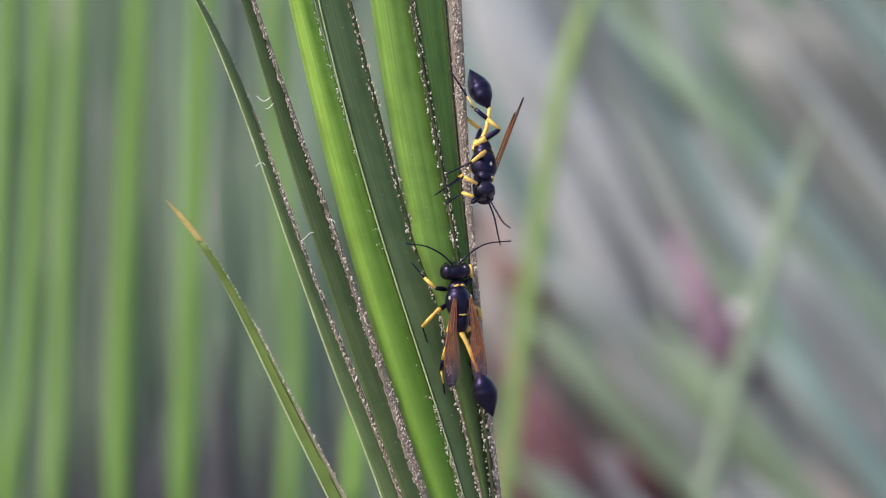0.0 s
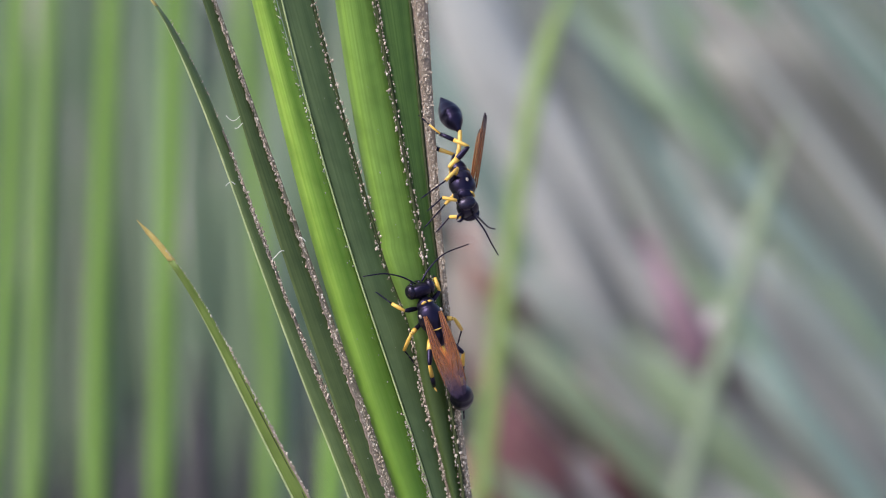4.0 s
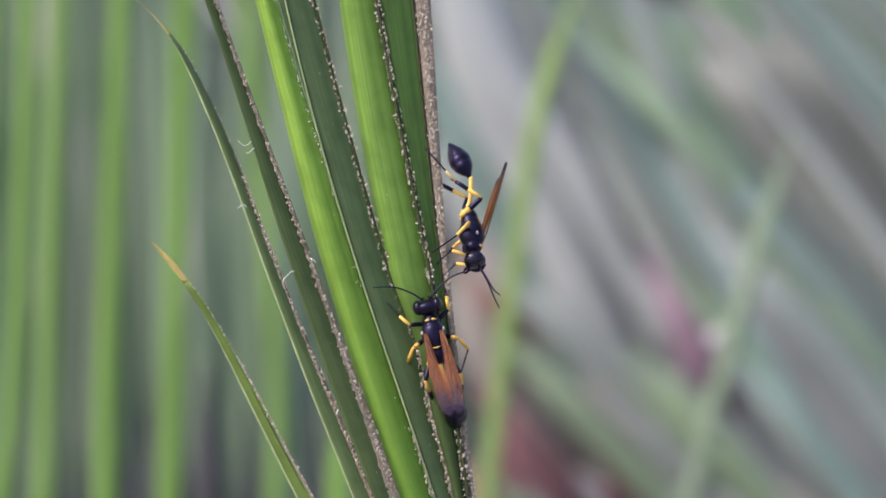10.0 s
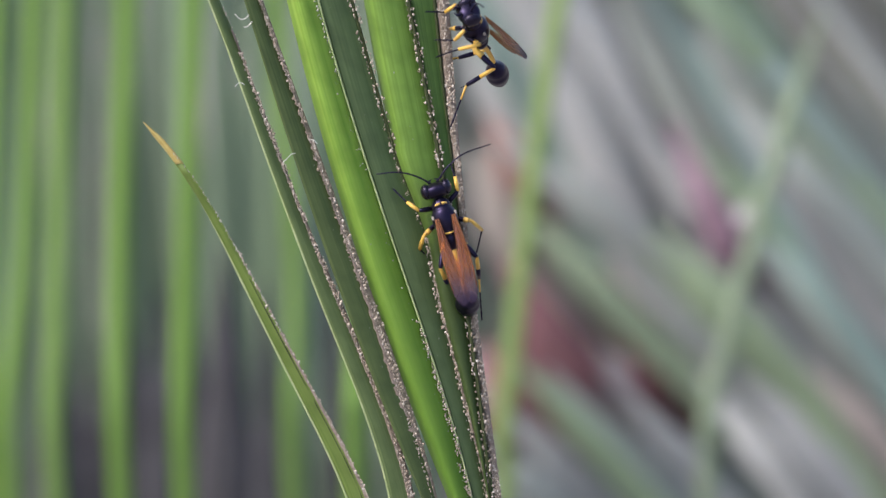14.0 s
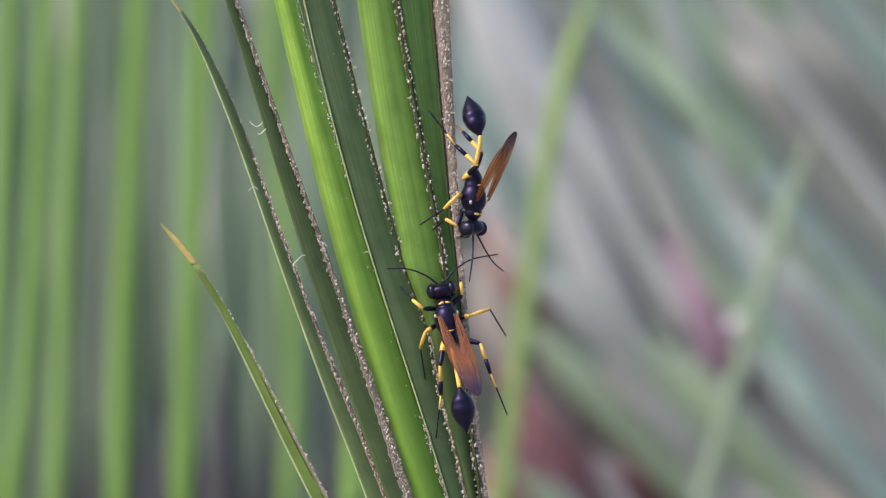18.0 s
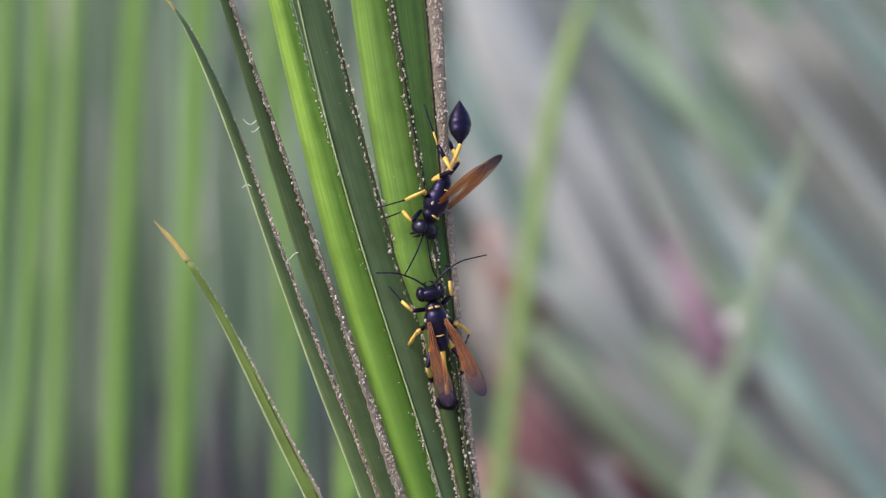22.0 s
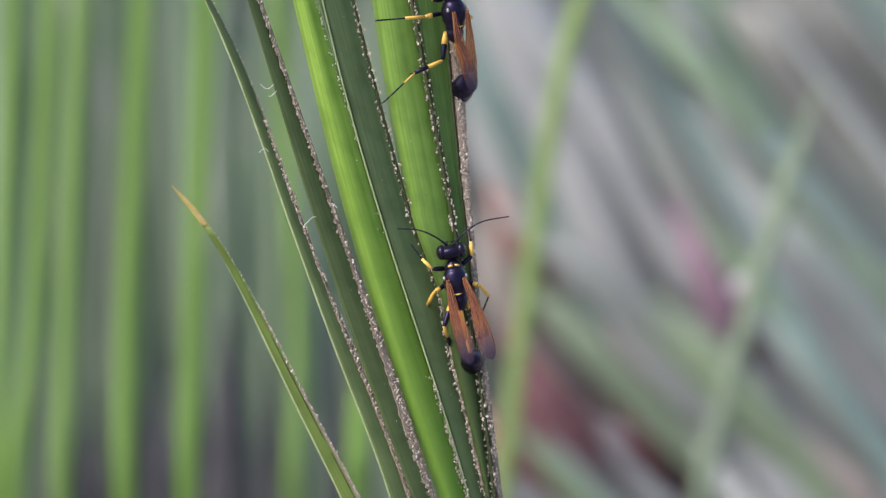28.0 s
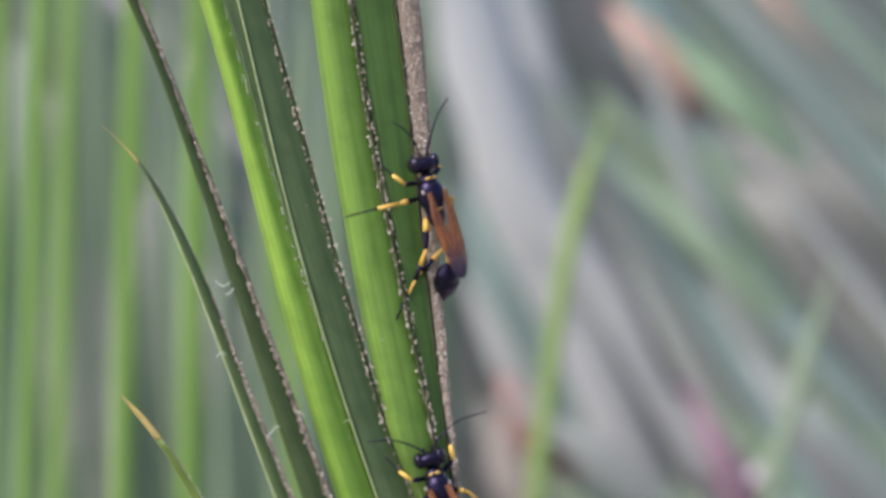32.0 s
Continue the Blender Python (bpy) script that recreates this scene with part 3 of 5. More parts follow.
# ---- plants behind ----
NEAR_BLADES = [  # top, middle, bottom (x, z); depth; width
    ((-0.133, 0.256), (-0.144, -0.012), (-0.151, -0.087), 0.55, 0.0078),
    ((-0.124, 0.26), (-0.133, -0.012), (-0.135, -0.087), 0.55, 0.0082),
    ((-0.102, 0.26), (-0.112, -0.012), (-0.113, -0.086), 0.55, 0.0086),
    ((-0.079, 0.246), (-0.087, -0.012), (-0.089, -0.084), 0.52, 0.0084),
    ((-0.091, 0.296), (-0.064, -0.014), (-0.064, -0.101), 0.75, 0.0085),
    ((-0.03, -0.049), (-0.031, -0.06), (-0.032, -0.082), 0.50, 0.0080),
    ((-0.156, 0.257), (-0.162, -0.013), (-0.164, -0.09), 0.60, 0.0082),
]

STRAPS = [  # top, middle, bottom (x, z); depth; width; kind
    ((0.055, 0.109), (0.037, 0.048), (0.019, -0.087), 0.62, 0.0063, "green"),
    ((0.1468, 0.0585), (0.1237, -0.0114), (0.1005, -0.098), 0.728, 0.0072, "dull"),
    ((0.098, 0.226), (0.158, 0.041), (0.269, -0.252), 1.30, 0.0191, "grey"),
]

# Dark strips added where only shade lies low between the blades.
GAP_SHADES = [  # top, middle, bottom (x, z); depth; width
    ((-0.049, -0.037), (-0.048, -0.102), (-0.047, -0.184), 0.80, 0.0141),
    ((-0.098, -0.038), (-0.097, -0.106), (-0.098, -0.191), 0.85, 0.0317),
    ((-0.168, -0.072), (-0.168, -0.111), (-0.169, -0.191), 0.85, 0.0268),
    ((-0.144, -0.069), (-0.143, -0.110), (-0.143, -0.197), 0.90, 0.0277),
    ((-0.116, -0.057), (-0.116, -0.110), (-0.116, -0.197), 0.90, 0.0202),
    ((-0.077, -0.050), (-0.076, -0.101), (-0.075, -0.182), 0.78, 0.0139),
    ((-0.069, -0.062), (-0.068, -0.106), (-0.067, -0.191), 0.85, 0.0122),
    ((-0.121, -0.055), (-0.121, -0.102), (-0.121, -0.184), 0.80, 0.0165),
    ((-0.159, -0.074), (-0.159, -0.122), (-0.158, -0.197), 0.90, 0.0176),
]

DROOPING = [  # top, middle, bottom (x, z); depth; width
    ((0.035, 0.133), (0.087, 0.058), (0.137, -0.049), 1.35, 0.0620),
    ((0.078, 0.14), (0.123, 0.059), (0.171, -0.044), 1.60, 0.0340),
]

LONG_LEAVES = [  # top, middle, bottom (x, z); depth; width; kind
    ((0.197, 0.159), (0.223, 0.115), (0.249, 0.064), 1.30, 0.0450, "dusk"),
    ((0.158, 0.154), (0.19, 0.106), (0.223, 0.055), 1.32, 0.0450, "dusk"),
    ((0.124, 0.162), (0.16, 0.114), (0.196, 0.062), 1.34, 0.0400, "green"),
    ((0.172, -0.124), (0.202, -0.158), (0.238, -0.197), 1.20, 0.0400, "pale"),
    ((0.204, -0.108), (0.228, -0.135), (0.259, -0.169), 1.22, 0.0400, "rose"),
    ((0.011, 0.006), (0.031, -0.038), (0.054, -0.081), 1.42, 0.0340, "rose"),
    ((0.026, -0.012), (0.061, -0.059), (0.096, -0.1), 1.45, 0.0340, "rose"),
    ((0.028, 0.157), (0.059, 0.1), (0.084, 0.053), 1.48, 0.0400, "pale"),
    ((0.011, 0.235), (0.035, 0.174), (0.061, 0.114), 1.50, 0.0400, "pale"),
    ((0.136, 0.033), (0.176, -0.012), (0.212, -0.06), 1.20, 0.0300, "lilac"),
    ((0.133, 0.108), (0.154, 0.089), (0.182, 0.061), 1.02, 0.0240, "dusk"),
    ((0.141, 0.133), (0.171, 0.095), (0.203, 0.054), 1.05, 0.0200, "dusk"),
    ((0.165, 0.122), (0.19, 0.097), (0.221, 0.061), 1.05, 0.0180, "dusk"),
    ((0.103, 0.189), (0.137, 0.152), (0.171, 0.112), 1.10, 0.0180, "green"),
    ((0.148, -0.112), (0.179, -0.146), (0.213, -0.186), 1.10, 0.0220, "lilac"),
    ((0.178, -0.107), (0.207, -0.139), (0.239, -0.177), 1.12, 0.0220, "rose"),
    ((0.128, -0.114), (0.16, -0.155), (0.186, -0.19), 1.14, 0.0200, "pale"),
    ((0.11, 0.085), (0.147, 0.05), (0.21, -0.022), 1.05, 0.0160, "teal"),
    ((0.077, 0.118), (0.119, 0.077), (0.166, 0.03), 1.05, 0.0140, "green"),
    ((0.134, 0.024), (0.166, -0.008), (0.206, -0.053), 1.00, 0.0140, "grey"),
    ((0.1, -0.034), (0.138, -0.074), (0.178, -0.122), 1.10, 0.0160, "olive"),
    ((0.15, -0.034), (0.181, -0.07), (0.215, -0.109), 1.08, 0.0140, "teal"),
    ((0.140, 0.157), (0.181, 0.116), (0.221, 0.072), 1.27, 0.0157, "brown"),
    ((0.178, 0.163), (0.218, 0.119), (0.262, 0.069), 1.27, 0.0126, "brown"),
    ((0.056, 0.175), (0.174, 0.054), (0.282, -0.073), 1.30, 0.0198, "green"),
    ((0.084, 0.183), (0.188, 0.075), (0.296, -0.049), 1.35, 0.0170, "teal"),
    ((0.123, 0.194), (0.217, 0.104), (0.311, -0.000), 1.40, 0.0202, "brown"),
    ((0.152, 0.178), (0.222, 0.108), (0.301, 0.019), 1.30, 0.0160, "teal"),
    ((0.193, 0.180), (0.245, 0.128), (0.311, 0.055), 1.36, 0.0197, "grey"),
    ((0.219, 0.172), (0.257, 0.127), (0.302, 0.073), 1.30, 0.0147, "teal"),
    ((0.112, 0.093), (0.176, -0.000), (0.285, -0.129), 1.32, 0.0213, "teal"),
    ((0.136, 0.006), (0.183, -0.050), (0.270, -0.156), 1.26, 0.0187, "green"),
    ((0.167, -0.012), (0.212, -0.079), (0.270, -0.153), 1.22, 0.0122, "lilac"),
    ((0.087, 0.111), (0.139, 0.013), (0.236, -0.130), 1.34, 0.0228, "grey"),
    ((0.031, -0.023), (0.075, -0.068), (0.143, -0.138), 1.16, 0.0183, "olive"),
    ((0.020, 0.009), (0.078, -0.030), (0.145, -0.094), 1.22, 0.0214, "grey"),
    ((0.100, -0.048), (0.142, -0.089), (0.198, -0.149), 1.18, 0.0137, "olive"),
    ((0.049, 0.066), (0.092, 0.003), (0.151, -0.063), 1.38, 0.0299, "grey"),
    ((0.016, 0.138), (0.051, 0.083), (0.099, 0.014), 1.46, 0.0311, "teal"),
    ((0.030, 0.073), (0.062, 0.028), (0.107, -0.021), 1.48, 0.0244, "olive"),
    ((0.173, 0.044), (0.241, -0.028), (0.320, -0.117), 1.44, 0.0206, "olive"),
    ((0.195, 0.067), (0.253, 0.013), (0.320, -0.061), 1.42, 0.0217, "lilac"),
    ((0.221, 0.066), (0.268, 0.020), (0.321, -0.040), 1.38, 0.0133, "rose"),
    ((0.244, -0.033), (0.276, -0.072), (0.316, -0.121), 1.35, 0.0164, "grey"),
    ((0.080, 0.200), (0.129, 0.148), (0.189, 0.084), 1.50, 0.0212, "olive"),
    ((0.087, 0.221), (0.154, 0.142), (0.240, 0.037), 1.36, 0.0197, "teal"),
    ((0.132, 0.219), (0.195, 0.141), (0.277, 0.037), 1.34, 0.0195, "green"),
    ((0.022, 0.230), (0.085, 0.134), (0.161, 0.017), 1.45, 0.0310, "grey"),
    ((0.119, 0.293), (0.166, 0.228), (0.237, 0.129), 1.36, 0.0197, "grey"),
    ((0.165, 0.289), (0.211, 0.225), (0.278, 0.127), 1.34, 0.0169, "teal"),
    ((0.065, 0.321), (0.120, 0.233), (0.194, 0.119), 1.45, 0.0275, "teal"),
    ((0.110, -0.139), (0.155, -0.188), (0.206, -0.251), 1.20, 0.0151, "teal"),
    ((0.163, -0.150), (0.206, -0.197), (0.256, -0.260), 1.26, 0.0156, "olive"),
    ((0.057, -0.148), (0.096, -0.198), (0.149, -0.260), 1.24, 0.0185, "grey"),
    ((0.024, -0.097), (0.069, -0.143), (0.120, -0.200), 1.10, 0.0160, "olive"),
    ((0.018, -0.124), (0.056, -0.159), (0.105, -0.211), 1.12, 0.0173, "lilac"),
    ((0.013, -0.143), (0.041, -0.168), (0.086, -0.214), 1.10, 0.0200, "grey"),
    ((0.048, -0.111), (0.094, -0.158), (0.149, -0.217), 1.14, 0.0175, "grey"),
    ((0.077, -0.112), (0.121, -0.159), (0.171, -0.215), 1.15, 0.0165, "lilac"),
    ((0.107, -0.101), (0.151, -0.151), (0.207, -0.213), 1.16, 0.0166, "grey"),
    ((0.150, -0.105), (0.186, -0.150), (0.233, -0.210), 1.18, 0.0149, "lilac"),
    ((0.182, -0.091), (0.218, -0.134), (0.263, -0.188), 1.20, 0.0169, "grey"),
    ((0.132, -0.092), (0.172, -0.135), (0.226, -0.196), 1.22, 0.0171, "teal"),
    ((0.001, -0.156), (0.024, -0.179), (0.064, -0.217), 1.12, 0.0173, "lilac"),
    ((0.195, -0.131), (0.225, -0.166), (0.266, -0.214), 1.16, 0.0148, "grey"),
    ((0.122, -0.045), (0.165, -0.092), (0.219, -0.154), 1.17, 0.0149, "lilac"),
    ((0.160, -0.045), (0.199, -0.093), (0.251, -0.156), 1.19, 0.0168, "grey"),
    ((0.090, -0.057), (0.130, -0.099), (0.181, -0.155), 1.18, 0.0149, "grey"),
    ((0.191, -0.045), (0.225, -0.087), (0.270, -0.147), 1.20, 0.0139, "lilac"),
    ((0.207, -0.002), (0.239, -0.046), (0.282, -0.107), 1.24, 0.0154, "teal"),
    ((0.027, -0.103), (0.061, -0.137), (0.101, -0.175), 1.26, 0.0344, "rose"),
    ((0.068, -0.104), (0.102, -0.138), (0.143, -0.177), 1.27, 0.0345, "lilac"),
    ((0.109, -0.098), (0.144, -0.136), (0.185, -0.178), 1.28, 0.0347, "rose"),
    ((0.002, -0.106), (0.030, -0.135), (0.067, -0.173), 1.27, 0.0314, "rose"),
    ((0.177, -0.130), (0.214, -0.170), (0.257, -0.220), 1.26, 0.0312, "rose"),
    ((0.116, -0.137), (0.153, -0.174), (0.197, -0.221), 1.27, 0.0314, "lilac"),
    ((-0.004, 0.197), (0.029, 0.122), (0.068, 0.043), 1.36, 0.0329, "pale"),
    ((-0.004, 0.139), (0.026, 0.076), (0.068, 0.003), 1.38, 0.0332, "teal"),
    ((0.002, 0.081), (0.032, 0.030), (0.072, -0.027), 1.40, 0.0302, "pale"),
    ((0.016, 0.044), (0.042, 0.000), (0.082, -0.054), 1.40, 0.0235, "grey"),
    ((0.076, 0.050), (0.132, -0.025), (0.206, -0.124), 1.25, 0.0137, "lilac"),
    ((0.134, 0.063), (0.191, -0.003), (0.266, -0.095), 1.28, 0.0126, "grey"),
]

WITHERED = [  # tip, middle, bottom (x, z); depth; width; kind
    ((0.029, -0.054), (0.050, -0.099), (0.077, -0.150), 1.19, 0.0451, "red"),
    ((0.081, -0.060), (0.102, -0.097), (0.126, -0.142), 1.21, 0.0334, "red"),
    ((0.060, -0.102), (0.082, -0.129), (0.103, -0.160), 1.24, 0.0463, "mauve"),
    ((0.014, -0.099), (0.029, -0.126), (0.041, -0.150), 1.20, 0.0363, "red"),
    ((0.020, 0.022), (0.031, -0.001), (0.047, -0.032), 1.30, 0.0239, "russet"),
    ((0.115, 0.018), (0.136, -0.030), (0.157, -0.072), 1.20, 0.0227, "mauve"),
    ((0.212, -0.132), (0.242, -0.182), (0.269, -0.226), 1.40, 0.0302, "mauve"),
    ((0.088, 0.233), (0.116, 0.200), (0.143, 0.163), 1.37, 0.0347, "orange"),
    ((0.164, 0.257), (0.194, 0.223), (0.223, 0.187), 1.38, 0.0366, "orange"),
    ((0.142, 0.032), (0.156, -0.016), (0.170, -0.058), 1.40, 0.0269, "mauve"),
    ((0.182, 0.155), (0.205, 0.112), (0.228, 0.070), 1.50, 0.0317, "mauve"),
]

def ground_height(y):
    """Height of the ground in the slanted frame at the depth y."""
    return (y * math.sin(radians(SLOPE)) - 0.76) / math.cos(radians(SLOPE))


def ground_below(p):
    """The point of the ground straight under a place of the slanted frame, back in that frame."""
    w = SLANT @ p
    return UNSLANT @ Vector((w.x, w.y, -0.02))


def away(x, d, z):
    """The plants' plan is drawn for a quarter less distance than they have."""
    return Vector((FARTHER * (x + 0.0026 * (d + 0.6)), FARTHER * (d + 0.6) - 0.6, FARTHER * (z + 0.0027 * (d + 0.6))))


FARTHER = 1.25


def strap(name, points, width, material, parent, label="", n=5, taper=4.5, close=100, cup=0.3):
    points = [Vector(p) for p in points]
    foot, end = points[-2:]
    taper *= (len(points) + 1) / (len(points) - 1)
    points[-1:] = [foot.lerp(end, 0.08), foot.lerp(end, 0.3), end]
    way = smooth_path(points, 10)
    width = width * FARTHER
    rows, count = [], len(way)
    for i, p in enumerate(way):
        s = i / (count - 1)
        w = width * min(1.0, 0.1 + taper * s, 0.12 + close * (1 - s)) / 2
        d = (way[min(i + 1, count - 1)] - way[max(i - 1, 0)]).normalized()
        across = Vector((d.z, 0, -d.x)).normalized()
        rows.append([p + across * (w * (2 * j / (n - 1) - 1)) + Vector((0, abs(2 * j / (n - 1) - 1) * w * cup, 0)) for j in range(n)])
    return part(name, sheet(rows, 0.0006), material, parent, label)


def build_grass():
    clump = tagged(new("grass_clump"), "clump of upright light green grass blades", "grass")
    clump.matrix_world = SLANT
    for (xa, za), (xb, zb), (xc, zc), d, w in NEAR_BLADES:
        slope = (xa - xb) / (za - zb)
        bend = (xc - xb - slope * (zc - zb)) / (zc - zb) ** 2
        way = []
        for i in range(13):
            z = za + (zc - za) * i / 12
            way.append(away(xb + slope * (z - zb) + bend * min(0, z - zb) ** 2, d + 0.02 * (1 - i / 12), z))
        strap("blade", way + [ground_below(way[-1])], w * 0.84, GRASS_NEAR, clump)
    rng = random.Random(21)
    far = tagged(new("grass_clump"), "clump of dull grey-green grass behind", "grass")
    far.matrix_world = SLANT
    # strips in place of the shade low among the blades
    for (xa, za), (xb, zb), (xc, zc), d, w in GAP_SHADES:
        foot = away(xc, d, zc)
        strap("gap_shade", [away(xa, d, za), away(xb, d, zb), foot, ground_below(foot)], w, GAP_SHADE_MIDRIB, far, "dark strip standing in for shade between the blades", taper=1.6)
    for i in range(80):
        d = rng.uniform(0.9, 1.6)
        k = (0.6 + d) / 0.6
        x0, lean = rng.uniform(-0.125, -0.004), rng.uniform(-0.10, 0.06)
        top = rng.uniform(0.03, 0.12)
        foot = away((x0 - lean * 0.05) * k, d, -0.05 * k)
        strap("blade", [away((x0 + lean * top) * k, d, top * k), away(x0 * k, d, 0), foot, ground_below(foot)], rng.uniform(0.007, 0.016), GRASS_FAR, far)


def build_straps():
    plant = tagged(new("strap_leaf_plant"), "plant with long drooping grey-green strap leaves", "plant")
    plant.matrix_world = SLANT
    for (xa, za), (xb, zb), (xc, zc), d, w, kind in STRAPS:
        strap("leaf", [away(xa, d + 0.02, za), away(xb, d, zb), away(xc, d, zc), ground_below(away(xc + (xc - xb) * 0.3, d, zc))], w, {"green": STRAP_GREEN, "dull": STRAP_DULL, "grey": LONG_GREY}[kind], plant)
    for (xa, za), (xb, zb), (xc, zc), d, w in DROOPING:
        strap("leaf", [away(xc, d, zc), away(xb, d, zb), away(xa, d, za), away(xa - 0.06, d, za + 0.17), away(xa - 0.16, d, za + 0.25), away(xa - 0.34, d + 0.02, za + 0.2), ground_below(away(xa - 0.44, d + 0.02, za - 0.3))], w, STRAP_PALE, plant, "pale drooping leaf", taper=1.6)
    tones = {"green": LONG_GREEN, "teal": LONG_TEAL, "grey": LONG_GREY, "lilac": LONG_LILAC, "olive": STRAP_DULL, "brown": LONG_BROWN, "rose": LONG_ROSE, "pale": STRAP_PALE, "dusk": LONG_DUSK}
    for (xa, za), (xb, zb), (xc, zc), d, w, kind in LONG_LEAVES:
        end, run = away(xc, d, zc), (xc - xb) / (zc - zb)
        foot = ground_height(end.y)
        strap("leaf", [away(xa, d + 0.02, za), away(xb, d, zb), end, (end.x + run * (foot - end.z) * 0.8, end.y, min(foot, end.z - 0.02))], w, tones[kind], plant, taper=3.0)
    # narrow leaves that run side by side before the rest
    rng = random.Random(57)
    for i in range(22):
        d = rng.uniform(0.9, 1.15)
        D, u = d + 0.6, 0.034 + 0.0072 * i + rng.uniform(-0.002, 0.002)
        run = 0.62 + 0.017 * i + rng.uniform(-0.04, 0.04)
        low = away((u + run * 0.2) * D, d, -0.11 * D)
        foot = ground_height(low.y)
        strap("leaf", [away(u * D, d + 0.03, 0.09 * D), away((u + run * 0.1) * D, d, -0.01 * D), low, (low.x + run * 0.9 * (low.z - foot), low.y, min(foot, low.z - 0.02))],
              rng.uniform(0.004, 0.008), (LONG_TEAL, LONG_GREY, STRAP_DULL, LONG_TEAL, LONG_LILAC)[i % 5], plant, taper=3.0)
    # rows of teal leaves before deep ones, high up
    rng = random.Random(58)
    for i in range(8, 30):
        near = i % 2
        d = rng.uniform(0.9, 1.0) if near else rng.uniform(1.1, 1.2)
        D, u = d + 0.6, 0.026 + 0.0068 * i + rng.uniform(-0.0015, 0.0015)
        run = 0.88 + 0.006 * i + rng.uniform(-0.04, 0.04)
        low = away((u + run * 0.14) * D, d, -0.03 * D)
        foot = ground_height(low.y)
        strap("leaf", [away((u - run * 0.05) * D, d + 0.03, 0.16 * D), away((u + run * 0.07) * D, d, 0.04 * D), low, (low.x + run * 0.5 * (low.z - foot), low.y, min(foot, low.z - 0.02))],
              rng.uniform(0.006, 0.009) if near else 0.017, (LONG_TEAL, LONG_DUSK, LONG_GREEN, LONG_DEEP)[i // 2 % 4] if near else LONG_DEEP, plant, taper=3.0)
    rng = random.Random(33)
    for i in range(210):
        d = rng.uniform(1.5, 2.5)
        k = (0.6 + d) / 0.6
        x0, lean = rng.uniform(-0.02, 0.22), rng.gauss(-0.8, 0.09)
        top = rng.uniform(0.08, 0.18)
        mid = away(x0 * k, d + 0.03, 0)
        foot = ground_height(mid.y)
        strap("leaf", [away((x0 + lean * top) * k, d, top * k), mid, (mid.x + lean * (foot - mid.z) * 0.9, mid.y, foot)], rng.uniform(0.012, 0.034), STRAP, plant)
    for (xa, za), (xb, zb), (xc, zc), d, w, kind in WITHERED:
        dx, dz = xc - xb, zc - zb
        strap("leaf", [away(xa, d, za), away(xb, d - 0.02, zb), away(xc, d, zc), away(xc + dx * 0.6, d + 0.12, zc + dz * 0.6), away(xc + dx * 1.6, d + 0.4, zc + dz * 1.6)], w,
              {"red": DRY_RED, "orange": DRY_ORANGE, "mauve": DRY_MAUVE, "russet": DRY_RUSSET}[kind], plant, "withered " + kind + " leaf", taper=2.6, close=2.2)
    bm = bmesh.new()
    bmesh.ops.create_icosphere(bm, subdivisions=2, radius=0.0042 * FARTHER, matrix=Matrix.Translation((0.1473, 1.0688, -0.0264)))
    for v in bm.verts:
        v.co += Vector(noise.noise_vector(v.co * 400)) * 0.0012
    part("husk", bm, HUSK, plant, "small pale husk caught on a leaf")


def dry_leaf(x, y, size, tilt, turn, material, label):
    """A curled fallen leaf propped on its edge."""
    rows, n, m = [], 12, 7
    for i in range(n + 1):
        s = i / n
        w = 0.5 * size * math.sin(math.pi * min(1, s * 0.96 + 0.02)) ** 0.8
        rows.append([((2 * j / m - 1) * w, 0.12 * size * (2 * j / m - 1) ** 2 + 0.1 * size * math.sin(s * 3), s * size) for j in range(m + 1)])
    ob = new("dry_leaf")
    part("blade", sheet(rows, 0.0008), material, ob)
    bm = bmesh.new()
    tube(bm, [(0, 0.1 * size * math.sin(i / n * 3) - 0.0004, i / n * size) for i in range(n + 1)], [0.012 * size * (1.1 - i / n) for i in range(n + 1)], 6)
    part("midrib", bm, GAP_SHADE_MIDRIB, ob, "dark midrib")
    ob.matrix_world = pose(x, y, -0.004, 0, 0, turn) @ Matrix.Rotation(radians(-tilt), 4, "X")
    tagged(ob, label, "fallen leaf", "dry leaves on the ground")


DRY_LEAVES = [  # x, y on the ground; size; kind
    (0.091, 2.094, 0.167, "red"),
    (0.182, 2.217, 0.143, "red"),
    (0.056, 2.037, 0.135, "red"),
    (0.127, 2.004, 0.124, "mauve"),
    (0.130, 2.303, 0.115, "mauve"),
    (0.194, 2.091, 0.098, "red"),
    (0.095, 2.120, 0.100, "red"),
    (0.060, 2.883, 0.053, "orange"),
    (0.264, 2.672, 0.071, "mauve"),
    (0.371, 5.341, 0.132, "orange"),
    (0.638, 5.688, 0.129, "orange"),
    (0.279, 2.799, 0.073, "mauve"),
    (0.333, 1.887, 0.059, "mauve"),
    (0.432, 3.825, 0.100, "mauve"),
    (0.379, 2.252, 0.057, "pale"),
    (0.403, 2.679, 0.064, "mauve"),
]

def build_litter():
    kinds = {"red": (DRY_RED, "curled dark red dry leaf on the ground"), "orange": (DRY_ORANGE, "curled orange-pink dry leaf on the ground"),
             "mauve": (DRY_MAUVE, "mauve-brown withered leaf on the ground"), "pale": (HUSK, "bleached pale dry leaf on the ground")}
    for i, (x, y, size, kind) in enumerate(DRY_LEAVES):
        dry_leaf(x, y, size, 25 + 13 * (i % 3), -30 + 25 * (i % 4), *kinds[kind])


build_litter()
build_grass()
build_straps()


